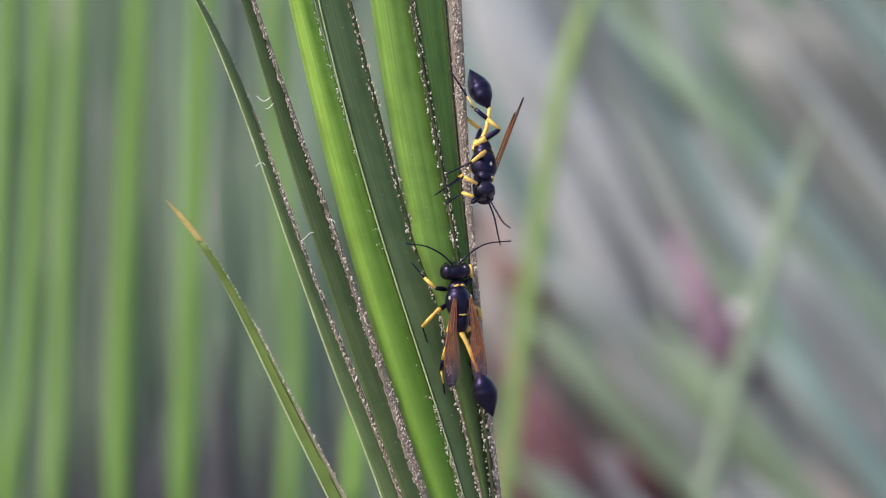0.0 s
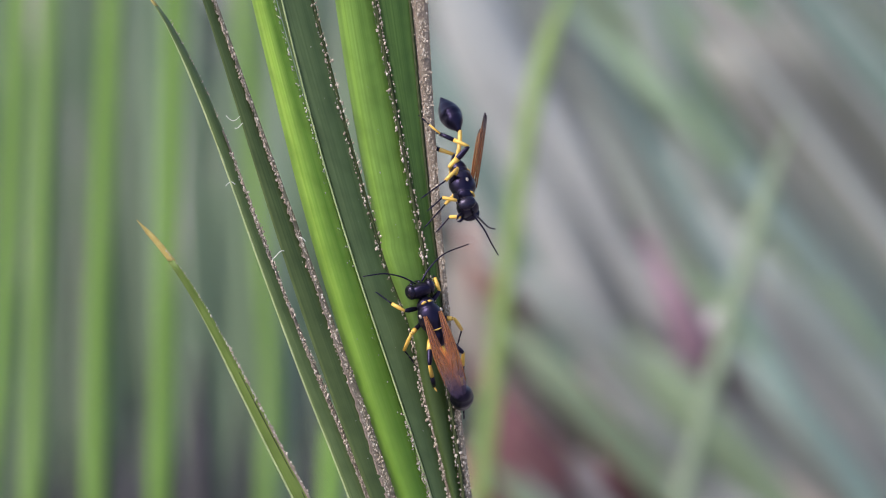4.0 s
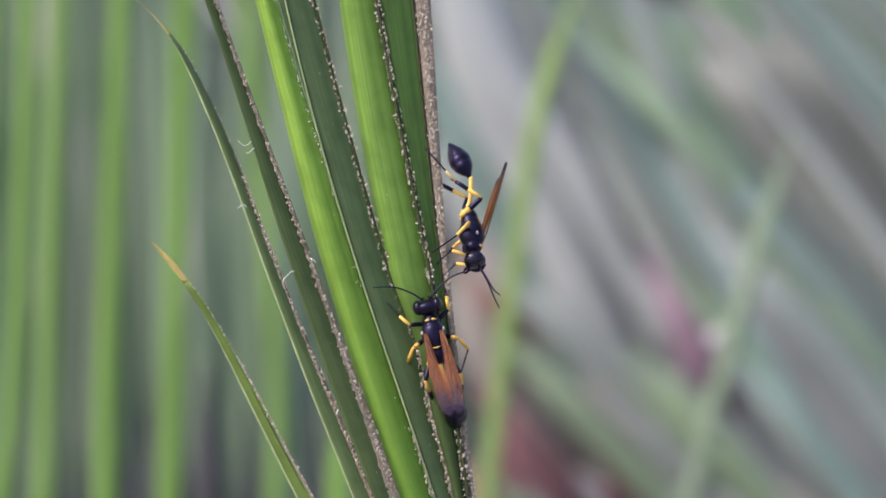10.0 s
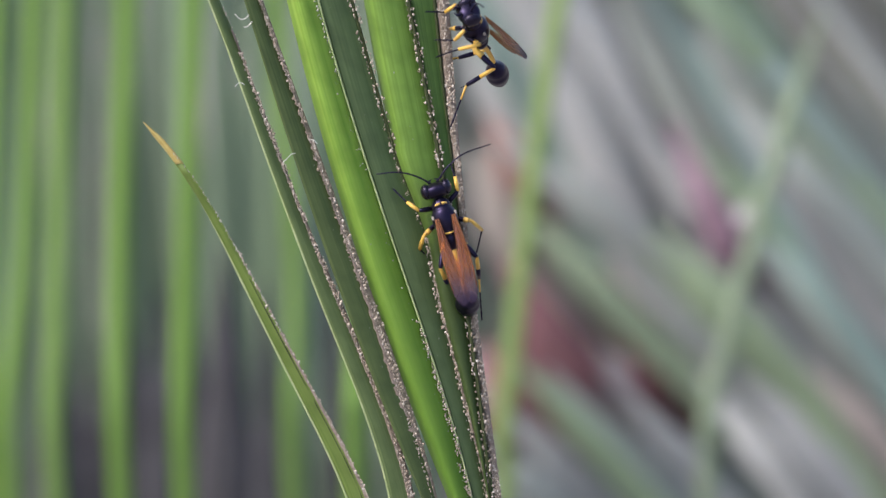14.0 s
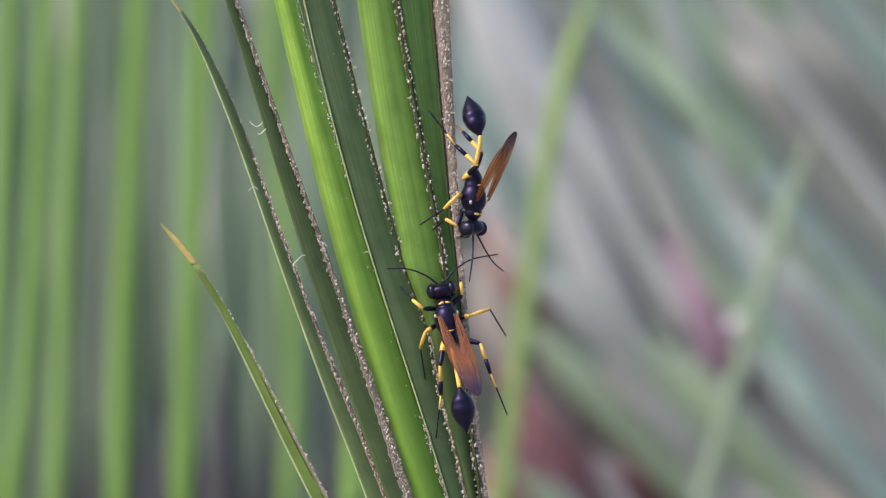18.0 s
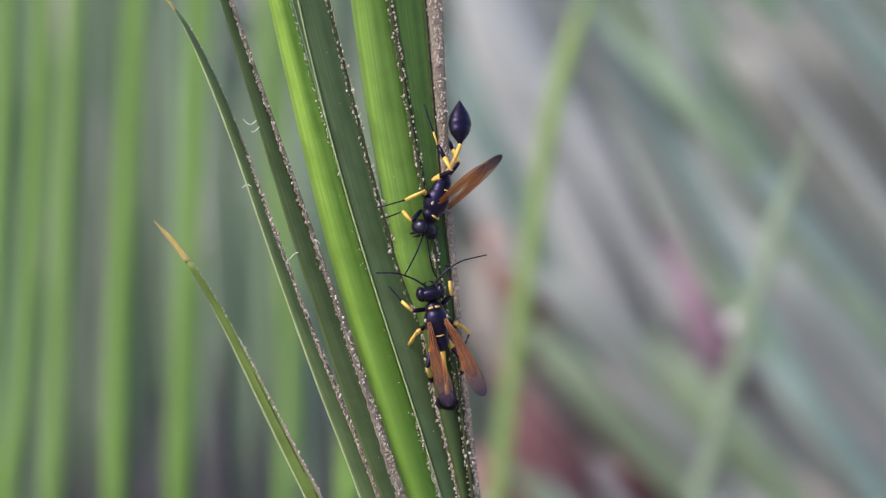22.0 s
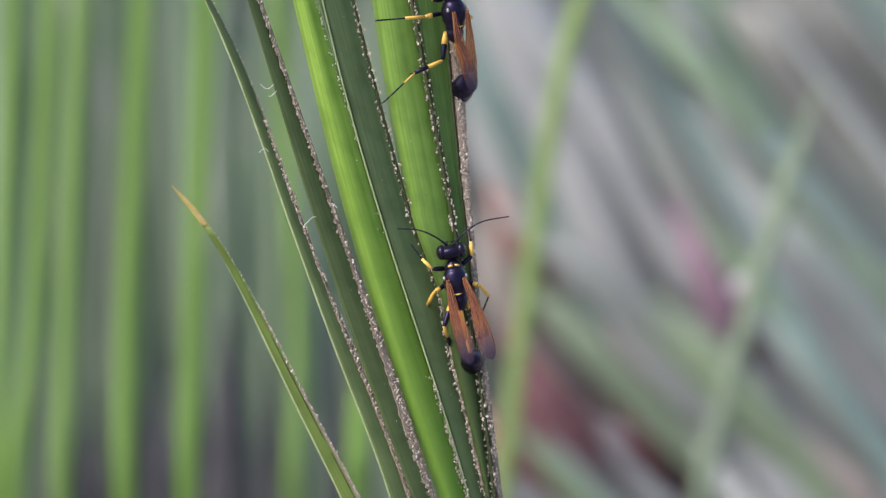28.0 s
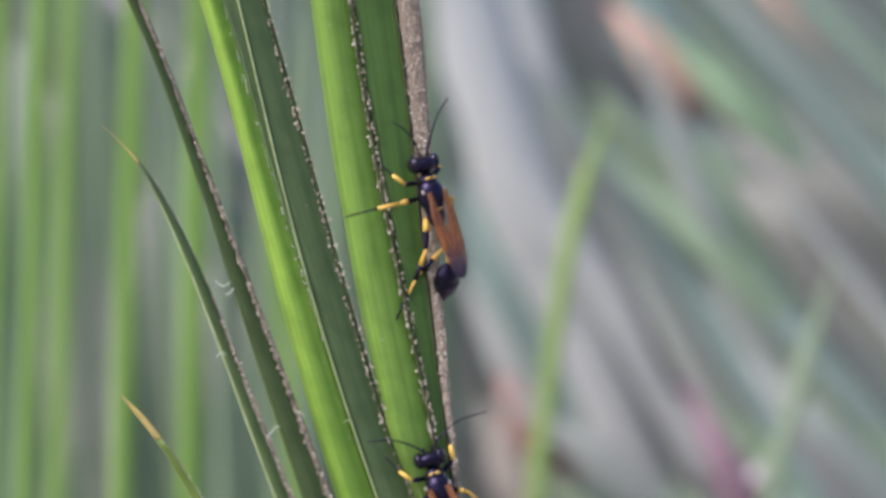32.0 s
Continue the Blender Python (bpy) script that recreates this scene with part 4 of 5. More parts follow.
# ---- wasps ----
def ellipsoid(bm, centre, r, seg=16):
    m = Matrix.Translation(centre) @ Matrix.Diagonal((*r, 1))
    bmesh.ops.create_uvsphere(bm, u_segments=seg, v_segments=seg // 2 + 2, radius=1, matrix=m)


WASP = 1.16 * MM


def scaled(bm):
    for v in bm.verts:
        v.co *= WASP
    return bm


def mm(p):
    return Vector(p) * WASP


HIP = Vector((0, -4.3, -0.2))


def wing(parent, side, name, pivot, length, width, angle):
    bm = bmesh.new()
    uv = bm.loops.layers.uv.new("UVMap")
    rows, n, m = [], 40, 8
    outer = lambda s: 0.25 + 0.35 * math.sin(math.pi * s)
    full = lambda s: width * (0.20 + 0.80 * math.sin(min(1, s * 1.2) * math.pi / 2) ** 1.6)
    wide = lambda s: full(s) * math.sqrt(max(0.0, 1 - max(0, (s - 0.72) / 0.28) ** 2.2)) + 0.02
    edge = lambda s: outer(s) - 0.45 * (full(s) - wide(s))
    for i in range(n + 1):
        s = i / n
        rows.append([bm.verts.new((side * (edge(s) - wide(s) * j / m), -length * s, 0.10 * math.sin(j / m * math.pi) + 0.06 * math.sin(j * 2.4) * s)) for j in range(m + 1)])
    for i in range(n):
        for j in range(m):
            f = bm.faces.new((rows[i][j], rows[i + 1][j], rows[i + 1][j + 1], rows[i][j + 1]))
            for lp, (a, b) in zip(f.loops, ((i, j), (i + 1, j), (i + 1, j + 1), (i, j + 1))):
                lp[uv].uv = (b / m, a / n)
    w = part(name, scaled(bm), WING, parent, "amber translucent wing with a smoky tip")
    bm = bmesh.new()
    at = lambda s, j: (side * (edge(s) - wide(s) * j), -length * s, 0.10 * math.sin(j * math.pi) + 0.06 * math.sin(j * m * 2.4) * s + 0.02)
    for line, rad in (([(0, 0.02), (0.3, 0.0), (0.62, 0.0), (0.84, 0.03)], 0.08), ([(0, 0.3), (0.3, 0.22), (0.55, 0.2), (0.7, 0.3)], 0.045),
                      ([(0, 0.6), (0.35, 0.55), (0.6, 0.6), (0.78, 0.8)], 0.045), ([(0.36, 0.22), (0.42, 0.55)], 0.04), ([(0.55, 0.2), (0.6, 0.6)], 0.04), ([(0.0, 0.85), (0.4, 0.92)], 0.04)):
        tube(bm, [at(*q) for q in line], rad, 5)
    part("venation", scaled(bm), VEIN, w, "brown wing veins")["kind"] = "stuff"
    w.location = mm(pivot)
    w.rotation_euler = (0, 0, radians(angle * side))
    return w


LEG_LENGTHS = {"fore_leg": (2.6, 2.3, 2.9), "middle_leg": (3.1, 3.4, 4.6), "hind_leg": (4.5, 4.9, 6.6)}
HIPS = {"fore_leg": (0.9, 2.4, -1.3), "middle_leg": (1.0, 0.3, -1.6), "hind_leg": (0.9, -2.6, -1.4)}
Limb = collections.namedtuple("Limb", "name side thigh shin foot rest")


def leg(parent, name, side, ways):
    """Thigh, shin and foot, laid along three directions from the hip; black with yellow rings as each pair has them."""
    points = [Vector((side * HIPS[name][0], *HIPS[name][1:]))]
    for way, length in zip(ways, LEG_LENGTHS[name]):
        points.append(points[-1] + Vector(way).normalized() * length)
    hip, knee, ankle, toe = points
    hind = name == "hind_leg"
    fat = 1.0 if hind else 0.85
    bm = bmesh.new()
    tube(bm, [hip, hip.lerp(knee, 0.25), hip.lerp(knee, 0.6), hip.lerp(knee, 0.88), knee], [fat * v for v in (0.30, 0.42, 0.47, 0.38, 0.24)], 10)
    thigh = part(name, scaled(bm), CHITIN, parent, "", hip * WASP)

    def add(kind, a, b, radii, material, label=""):
        g = bmesh.new()
        tube(g, [a.lerp(b, i / (len(radii) - 1)) - hip for i in range(len(radii))], [fat * v for v in radii], 9)
        return part(kind, scaled(g), material, thigh, label)

    if hind:
        add("trochanter", hip, hip.lerp(knee, 0.44), [0.33, 0.45, 0.49, 0.50], YELLOW, "yellow leg base")
        shin = [add("tibia", knee, knee.lerp(ankle, 0.52), [0.24, 0.31, 0.34], YELLOW, "yellow upper shin"),
                add("shin_tip", knee.lerp(ankle, 0.52), ankle, [0.34, 0.36, 0.30], CHITIN, "black lower shin")]
        for s in (-1, 1):
            shin.append(add("spur", ankle, ankle + (ankle - knee).normalized() * 0.8 + Vector((0.25 * s, 0, -0.2)), [0.09, 0.03], CHITIN))
    else:
        if name == "middle_leg":
            add("knee", hip.lerp(knee, 0.62), knee, [0.48, 0.44, 0.27], YELLOW, "yellow knee")
        shin = [add("tibia", knee, ankle, [0.27, 0.36, 0.30], YELLOW, "yellow shin")]
    ball = ankle.lerp(toe, 0.34)
    foot = [add("first_foot_joint", ankle, ball, [0.17, 0.15, 0.13], YELLOW if hind else CHITIN, "yellow foot joint" if hind else "")]
    g = bmesh.new()
    steps = [ball.lerp(toe, i / 9) - hip for i in range(10)]
    tube(g, steps, [0.15 if i % 2 else 0.10 for i in range(10)], 7)
    claw = (toe - ankle).normalized()
    for s in (-1, 1):
        tube(g, [toe - hip, toe - hip + claw * 0.35 + Vector((0.18 * s, 0, -0.15))], [0.07, 0.02], 5)
    foot.append(part("foot", scaled(g), CHITIN, thigh, "black jointed foot"))
    return Limb(name, side, thigh, shin, foot, points)


def build_wasp(label, stance, feelers, waist_length, wing_length):
    limbs, end = [], HIP + Vector((0, -waist_length, 0))
    w = tagged(new("wasp"), label, "wasp", "wasps on the frond")
    w["kind"] = "thing"
    bm = bmesh.new()
    rings_along_y(bm, [(3.75, 0.2, 0.45, 0.5), (3.4, 0.1, 0.85, 0.85), (3.0, 0.1, 1.25, 1.2), (2.6, 0.1, 1.42, 1.35), (2.3, 0.1, 1.40, 1.35), (2.12, 0.1, 1.30, 1.28), (1.85, 0.12, 1.55, 1.6), (1.2, 0.1, 1.84, 1.92), (0.4, 0.0, 1.93, 2.05),
                       (-0.4, 0.0, 1.86, 1.98), (-1.1, 0.0, 1.66, 1.75), (-1.42, 0.0, 1.42, 1.5), (-1.62, 0.0, 1.44, 1.52), (-2.1, -0.05, 1.40, 1.42), (-2.4, -0.08, 1.26, 1.25), (-2.6, -0.1, 1.42, 1.35), (-3.3, -0.15, 1.28, 1.2), (-4.0, -0.2, 0.86, 0.82), (-4.45, -0.2, 0.4, 0.4)], 24)
    part("thorax", scaled(bm), CHITIN, w, "black thorax")
    for s in (-1, 1):
        bm = bmesh.new()
        tube(bm, [(s * 0.14, 2.68, 1.44), (s * 0.52, 2.64, 1.34), (s * 0.88, 2.58, 1.10)], [0.15, 0.20, 0.11], 8)
        part("collar_band", scaled(bm), YELLOW, w, "yellow collar band")
        bm = bmesh.new()
        ellipsoid(bm, (s * 1.72, 0.85, 1.05), (0.22, 0.34, 0.22), 10)
        part("wing_base", scaled(bm), TEGULA, w, "pale wing base")
    bm = bmesh.new()
    tube(bm, [(-0.66, -1.78, 1.34), (0, -1.88, 1.52), (0.66, -1.78, 1.34)], [0.07, 0.14, 0.07], 8)
    part("scutellum_band", scaled(bm), YELLOW, w, "thin yellow band")
    # head
    neck = Vector((0, 3.7, 0.2))
    bm = bmesh.new()
    bmesh.ops.create_uvsphere(bm, u_segments=24, v_segments=16, radius=1, matrix=Matrix.Translation((0, 4.75, 0.1)) @ Matrix.Diagonal((2.1, 1.25, 1.7, 1)))
    for v in bm.verts:
        if v.co.y > 5.2:
            v.co.z -= (v.co.y - 5.2) * 0.5
    head = part("head", scaled(bm), CHITIN, w, "broad black head", neck * WASP)
    for s in (-1, 1):
        bm = bmesh.new()
        ellipsoid(bm, Vector((s * 1.52, 4.93, 0.2)) - neck, (0.84, 1.2, 1.45), 18)
        part("eye", scaled(bm), EYE, head, "dark glossy compound eye")
        bm = bmesh.new()
        tube(bm, [Vector((s * 0.55, 5.9, -0.9)) - neck, Vector((s * 0.75, 6.3, -1.5)) - neck, Vector((s * 0.2, 6.6, -1.9)) - neck], [0.28, 0.22, 0.06], 7)
        part("jaw", scaled(bm), CHITIN, head)
    for s, pts in zip((-1, 1), feelers):
        bm = bmesh.new()
        way = smooth_path([Vector(p) - neck for p in pts], 8)
        tube(bm, way, [0.15 - 0.06 * i / len(way) + (0.02 if i % 3 == 0 else 0) for i in range(len(way))], 7)
        part("antenna", scaled(bm), CHITIN, head, "thin black antenna")
    # waist and abdomen
    bm = bmesh.new()
    tube(bm, smooth_path([HIP + Vector((0, 0.3, 0)), HIP.lerp(end, 0.27) + Vector((0, 0, 0.25)), HIP.lerp(end, 0.7) + Vector((0, 0, 0.2)), end + Vector((0, -0.2, 0))], 5), [0.46, 0.43, 0.41, 0.39, 0.37] + [0.35] * 11, 10)
    waist = part("petiole", scaled(bm), YELLOW, w, "long thin yellow waist", HIP * WASP)
    secs = []
    prof = [(0.0, 0.27), (0.5, 0.42), (1.1, 0.86), (1.7, 1.26), (2.4, 1.54), (3.1, 1.68), (3.8, 1.67), (4.5, 1.50), (5.2, 1.20), (5.9, 0.80), (6.5, 0.44), (7.0, 0.14), (7.2, 0.03)]
    for i, (d, rr) in enumerate(prof):
        rr *= 1.1
        secs.append((-d, 0.0, rr, rr * 0.96))
        if i in (4, 6, 8, 9, 10):
            secs.append((-d - 0.07, 0.0, rr * 0.975, rr * 0.94))
    bm = bmesh.new()
    rings_along_y(bm, secs, 24)
    gaster = part("gaster", scaled(bm), CHITIN, waist, "glossy black abdomen")
    gaster.location = (end - HIP) * WASP
    wings = []
    for s in (-1, 1):
        wings.append(wing(w, s, "hind_wing", (s * 1.12, 0.0, 1.76), wing_length * 0.72, 2.0, 3))
        wings.append(wing(w, s, "fore_wing", (s * 1.22, 0.6, 1.90), wing_length, 2.6, 5))
    for name in HIPS:
        for side in (-1, 1):
            limbs.append(leg(w, name, side, stance[name][side]))
    return w, waist, gaster, wings, limbs


def stance(fore, middle, hind, hind_left=None, middle_left=None, fore_left=None):
    """Directions of thigh, shin and foot of each pair, given for the right side; the left mirrors them or has its own."""
    mirrored = lambda ways: [(-x, y, z) for x, y, z in ways]
    return {"fore_leg": {1: fore, -1: fore_left or mirrored(fore)}, "middle_leg": {1: middle, -1: middle_left or mirrored(middle)}, "hind_leg": {1: hind, -1: hind_left or mirrored(hind)}}


BESIDE_HEAD, REACH = [(0.8, 0.5, 0.2), (0.1, 1, -0.3), (0, 0.8, -0.6)], [(-1, 0.1, 0.4), (-0.6, 0.8, -0.3), (-0.45, 0.85, -0.35)]
CROUCH = stance(BESIDE_HEAD, [(1, -0.5, 0.35), (0.35, -0.5, -0.8), (-0.4, -0.7, -0.6)], [(0.5, -1, 0.35), (-0.1, -0.6, -0.8), (-0.2, -0.9, -0.4)], None, None, REACH)
STRETCH = stance(BESIDE_HEAD, [(1, 0.05, 0.3), (0.8, 0.2, -0.4), (0.4, -1, -0.2)], [(0.9, -0.5, 0.6), (0.16, -1, -0.2), (0.22, -1, -0.15)],
                 [(-0.35, -1, 0.3), (-0.1, -0.8, -0.6), (-0.3, -1, -0.2)], [(-1, -0.5, 0.35), (-0.3, -0.55, -0.8), (0, -1, -0.3)], REACH)
HANG = stance([(0.5, 0.8, 0.1), (0.2, -0.4, -0.9), (0.1, 0.6, -0.8)], [(0.7, -0.2, 0.5), (0.3, 0.7, -0.6), (0.2, 0.55, -0.8)], [(0.25, -0.5, 0.85), (0.2, -0.62, -0.8), (0.35, -0.8, -0.6)],
              [(-0.25, -1, 0.25), (0.05, -0.6, -0.8), (0.3, -0.65, -0.75)], [(-0.6, -0.4, 0.2), (0, 0.6, -0.8), (0, 0.6, -0.7)])
BACK = stance([(0.5, 0.7, 0), (0.1, -0.5, -0.85), (0, 0.6, -0.8)], [(0.86, -0.2, 0.47), (0.22, 0.66, -0.72), (0.08, 0.52, -0.85)], [(0.3, -0.17, 0.94), (-0.08, 0.26, -0.96), (0.1, 0.38, -0.92)],
              [(-0.93, -0.22, 0.29), (-0.42, 0.27, -0.87), (-0.56, 0.3, -0.77)], [(-0.71, 0.29, -0.64), (-0.37, 0.29, -0.89), (-0.33, 0.23, -0.92)])
LIFT = stance([(0.5, 0.7, 0), (0.1, -0.5, -0.85), (0, 0.6, -0.8)], [(0.83, -0.54, -0.14), (0.85, -0.29, -0.44), (0.82, -0.16, -0.55)], [(-0.1, -0.82, -0.56), (0.03, -0.79, -0.62), (-0.07, -0.68, -0.73)],
              [(-0.78, -0.17, 0.6), (0.35, -0.21, -0.91), (0.1, -0.52, -0.85)], [(-0.92, 0.37, 0.13), (0.63, -0.41, -0.66), (0.69, -0.55, -0.48)])
DANGLE = stance([(0.5, 0.7, 0), (0.1, -0.5, -0.85), (0, 0.6, -0.8)], [(0.59, -0.59, -0.55), (0.53, -0.31, -0.79), (0.47, -0.15, -0.87)], [(-0.08, -0.89, 0.46), (0.13, -0.05, -0.99), (0.2, 0.07, -0.98)],
              [(-0.82, -0.36, 0.43), (-0.14, -0.11, -0.98), (-0.63, -0.42, -0.66)], [(-0.8, 0.3, 0.51), (0.25, -0.12, -0.96), (0.38, -0.51, -0.77)])
SIDE = stance([(0.5, 0.7, 0), (0.1, -0.5, -0.85), (0, 0.6, -0.8)], [(0.95, -0.2, 0.2), (0.1, -0.3, -0.95), (-0.3, 0.75, -0.55)], [(0.96, 0.26, -0.08), (-0.5, 0.33, -0.8), (0.61, -0.02, -0.79)],
              [(-0.92, 0.18, 0.36), (-0.64, 0.33, -0.7), (-0.98, 0.09, -0.18)], [(-0.95, -0.1, 0.3), (-0.15, -0.3, -0.95), (0.1, 0.75, -0.6)])
FOLD = stance([(0.5, 0.5, -0.6), (0.1, 0.3, -0.9), (0, -0.3, -1)], [(0.91, -0.35, 0.23), (0.19, 0.22, -0.96), (0.26, 0.07, -0.96)], [(0.86, -0.19, 0.48), (-0.06, 0.42, -0.91), (0.04, 0.24, -0.97)],
              [(-0.3, -0.9, -0.3), (0.1, 0.5, -0.85), (0.1, 0.3, -0.95)], [(-0.96, 0.06, 0.28), (-0.03, 0.36, -0.93), (-0.38, -0.03, -0.92)])
TURN = stance([(0.5, 0.5, -0.6), (0.1, 0.3, -0.9), (0, -0.3, -1)], [(0.97, 0.23, 0.08), (0.84, 0.39, -0.38), (0.8, 0.38, -0.46)], [(0.25, -0.89, 0.38), (0.92, 0.28, -0.28), (0.94, 0.17, -0.31)],
              [(-0.2, -0.9, -0.4), (0.2, 0.5, -0.85), (0.1, 0.3, -0.95)], [(-0.99, -0.04, 0.1), (-0.44, 0.53, -0.72), (-0.37, 0.76, -0.53)])
TUCKED = ([(0.6, 0.4, 0.1), (0.1, 0.6, -0.8), (-0.2, 0.5, -0.9)], [(0.8, -0.35, 0.25), (0.1, -0.4, -0.9), (-0.3, -0.3, -0.9)])
SPRAWL = stance(*TUCKED, [(0.15, -0.9, 0.3), (0.3, -0.5, -0.8), (0.1, -0.6, -0.8)], [(-0.3, -0.95, 0.1), (-0.95, -0.3, -0.3), (-0.75, -0.6, -0.3)], [(-1, -0.05, -0.1), (-1, 0.05, -0.15), (-1, 0.05, -0.2)], REACH)
CLIMB = stance(*TUCKED, [(0.0, -1, 0.0), (-0.6, -0.5, -0.6), (-0.6, -0.7, -0.4)], [(-0.3, -0.95, 0.0), (-0.25, -0.75, -0.6), (-0.55, -0.75, -0.35)], [(-1, 0, -0.1), (-1, 0.02, -0.15), (-1, 0, -0.2)], REACH)
WIDE_FEELERS = ([(-0.5, 5.9, 0.7), (-2.2, 7.5, 1.1), (-4.6, 8.9, 1.0), (-7.7, 9.6, 0.6)], [(0.5, 5.9, 0.7), (2.4, 7.4, 1.1), (5.4, 8.7, 1.0), (9.6, 8.9, 0.6)])
RAISED_FEELERS = ([(-0.5, 5.9, 0.7), (-1.4, 8.2, 1.7), (-2.9, 10.2, 2.3), (-4.6, 11.4, 2.8)], [(0.5, 5.9, 0.7), (1.6, 8.6, 1.8), (3.0, 11.2, 2.8), (4.4, 12.8, 3.8)])
upper, upper_waist, upper_gaster, upper_wings, upper_legs = build_wasp("black and yellow thread-waisted wasp climbing about the leaf edge", HANG, RAISED_FEELERS, 5.0, 12.7)
lower, lower_waist, lower_gaster, lower_wings, lower_legs = build_wasp("black and yellow thread-waisted wasp resting on the frond", CROUCH, WIDE_FEELERS, 6.6, 13.4)


UPPER_WASP = [  # seconds; x, y, z in mm; heading, twist, lift; petiole sway and lift; gaster lift; wings spread left, right, raised
    (0, 4.6, -1, 15, 180, -92, 25, 4, 12, -37, 2, 3, 17),
    (1, 5.3, -1, 13.5, 179, -98, 27, 2, 15, -33, 2, 3, 17),
    (2, 5.8, -1, 16.1, 176, -86, 43, 6, 9, -31, 2, 3, 13),
    (3, 5.4, -1, 13.1, 180, -84, 14, -1, 16, -41, 1, 3, 13),
    (4, 6.3, -1, 14.6, 169, -84, 34, 5, 18, -32, 2, 2, 16),
    (7, 6.7, -1, 13.7, 172, -84, 19, 4, 14, -32, 1, 2, 14),
    (8, 5.5, -1, 10.8, 188, -84, 24, -1, 4, -37, 1, 3, 13),
    (9, 6.3, -1, 14.1, 175, -85, 46, 4, 19, -32, 2, 3, 20),
    (10, 7.2, -1, 9.5, 175, -84, 22, 2, 11, -35, 1, 3, 20),
    (10.5, 7, -1, 13.4, 172, -90, 5, 0, -9, -41, 3, 5, 40),
    (11, 3.9, 1, 15.8, 190, -105, -65, 13, 15, 0, 2, 0, 31),
    (11.5, 3.3, -2, 19.9, 300, 40, 0, 0, -30, -20, 2, 6, 25),
    (12, 4.8, -0.6, 22, 343, 116, 48, -7, -15, -18, -1, 7, 21),
    (12.5, 4.8, -1, 22.4, 317, 76, 36, -2, -25, 5, 1, 6, 12),
    (13, 3.8, -1, 22.1, 307, 56, 47, 4, -11, -7, 2, 5, 0),
    (13.5, 4.1, -1, 22.9, 323, 69, 52, 2, -3, -8, 1, 5, 7),
    (14, 6, -1, 23.6, 333, 82, 57, 0, 6, -9, 1, 5, 13),
    (14.5, 6.1, -1, 24.7, 320, 54, 42, 4, -1, -19, 3, 5, 11),
    (15, 7.1, -1, 23.5, 260, -15, 57, -62, -25, -45, 5, 2, -1),
    (15.5, 6.5, -1, 17.2, 184, -71, -2, 6, 3, 2, 5, 6, 19),
    (17.5, 5.8, -1, 14.8, 183, -52, -3, -4, 7, -28, 2, 5, 26),
    (18, 4.9, -1, 13.4, 182, -48, -3, -6, 7, -37, 1, 5, 28),
    (19, 4.5, -1.5, 14.7, 194, -52, 2, -3, 1, -38, 1, 6, 26),
    (20, 4.2, -2, 16.9, 250, -21, 57, 42, -9, -70, 2, 5, 14),
    (20.5, 4.6, -2, 17, 266, -4, 26, 35, 0, -2, 1, 3, 15),
    (21, 1.6, -1, 15.4, 198, -41, 21, -3, 5, -62, 1, 6, 38),
    (22, -0.4, -1, 12.4, 202, -49, 3, 7, 10, -34, 1, 6, 33),
    (22.5, -2.1, -1, 12.5, 213, -48, 9, 13, -8, -20, 3, 6, 37),
    (23, -0.5, -2, 16, 268, -5, 15, 51, -29, -25, 3, 3, 26),
    (23.5, -1.5, -2, 20.5, 316, 14, 19, 14, -32, -35, 2, 2, 19),
    (24, -1.2, -2.4, 28.3, 356, 37, 16, -9, 12, -45, 2, 4, 23),
    (24.5, -1.4, -2.4, 33.2, 354, 35, 16, -9, 12, -45, 2, 4, 19),
    (25, -1.7, -2.4, 37.1, 353, 33, 16, -9, 12, -45, 2, 4, 14),
    (25.5, -1, -2.2, 38.2, 354, 30, 14, -8, 10, -45, 2, 3, 12),
    (27.5, -0.8, -1.8, 39.8, 354, 31, 12, 11, 5, -42, 3, 3, 4),
    (28, -0.5, -1.8, 39.1, 354, 33, 8, 11, 5, -42, 3, 3, 4),
    (28.5, -1, -1.8, 40.8, 350, 32, 6, 8, 5, -42, 3, 3, 3),
    (29, -0.7, -1.8, 39, 350, 32, 3, 6, 4, -42, 4, 4, 2),
    (29.5, -0.9, -1.8, 38.6, 349, 31, 0, 3, 4, -42, 4, 4, 2),
    (30, -0.5, -1.8, 38.1, 348, 31, -2, 0, 4, -42, 4, 4, 1),
    (31, -0.3, -1.8, 38.5, 346, 29, 2, 2, -1, -42, 4, 4, 1),
    (32, 0.2, -1.8, 39.5, 346, 29, 2, 2, -1, -42, 4, 4, 1),
]

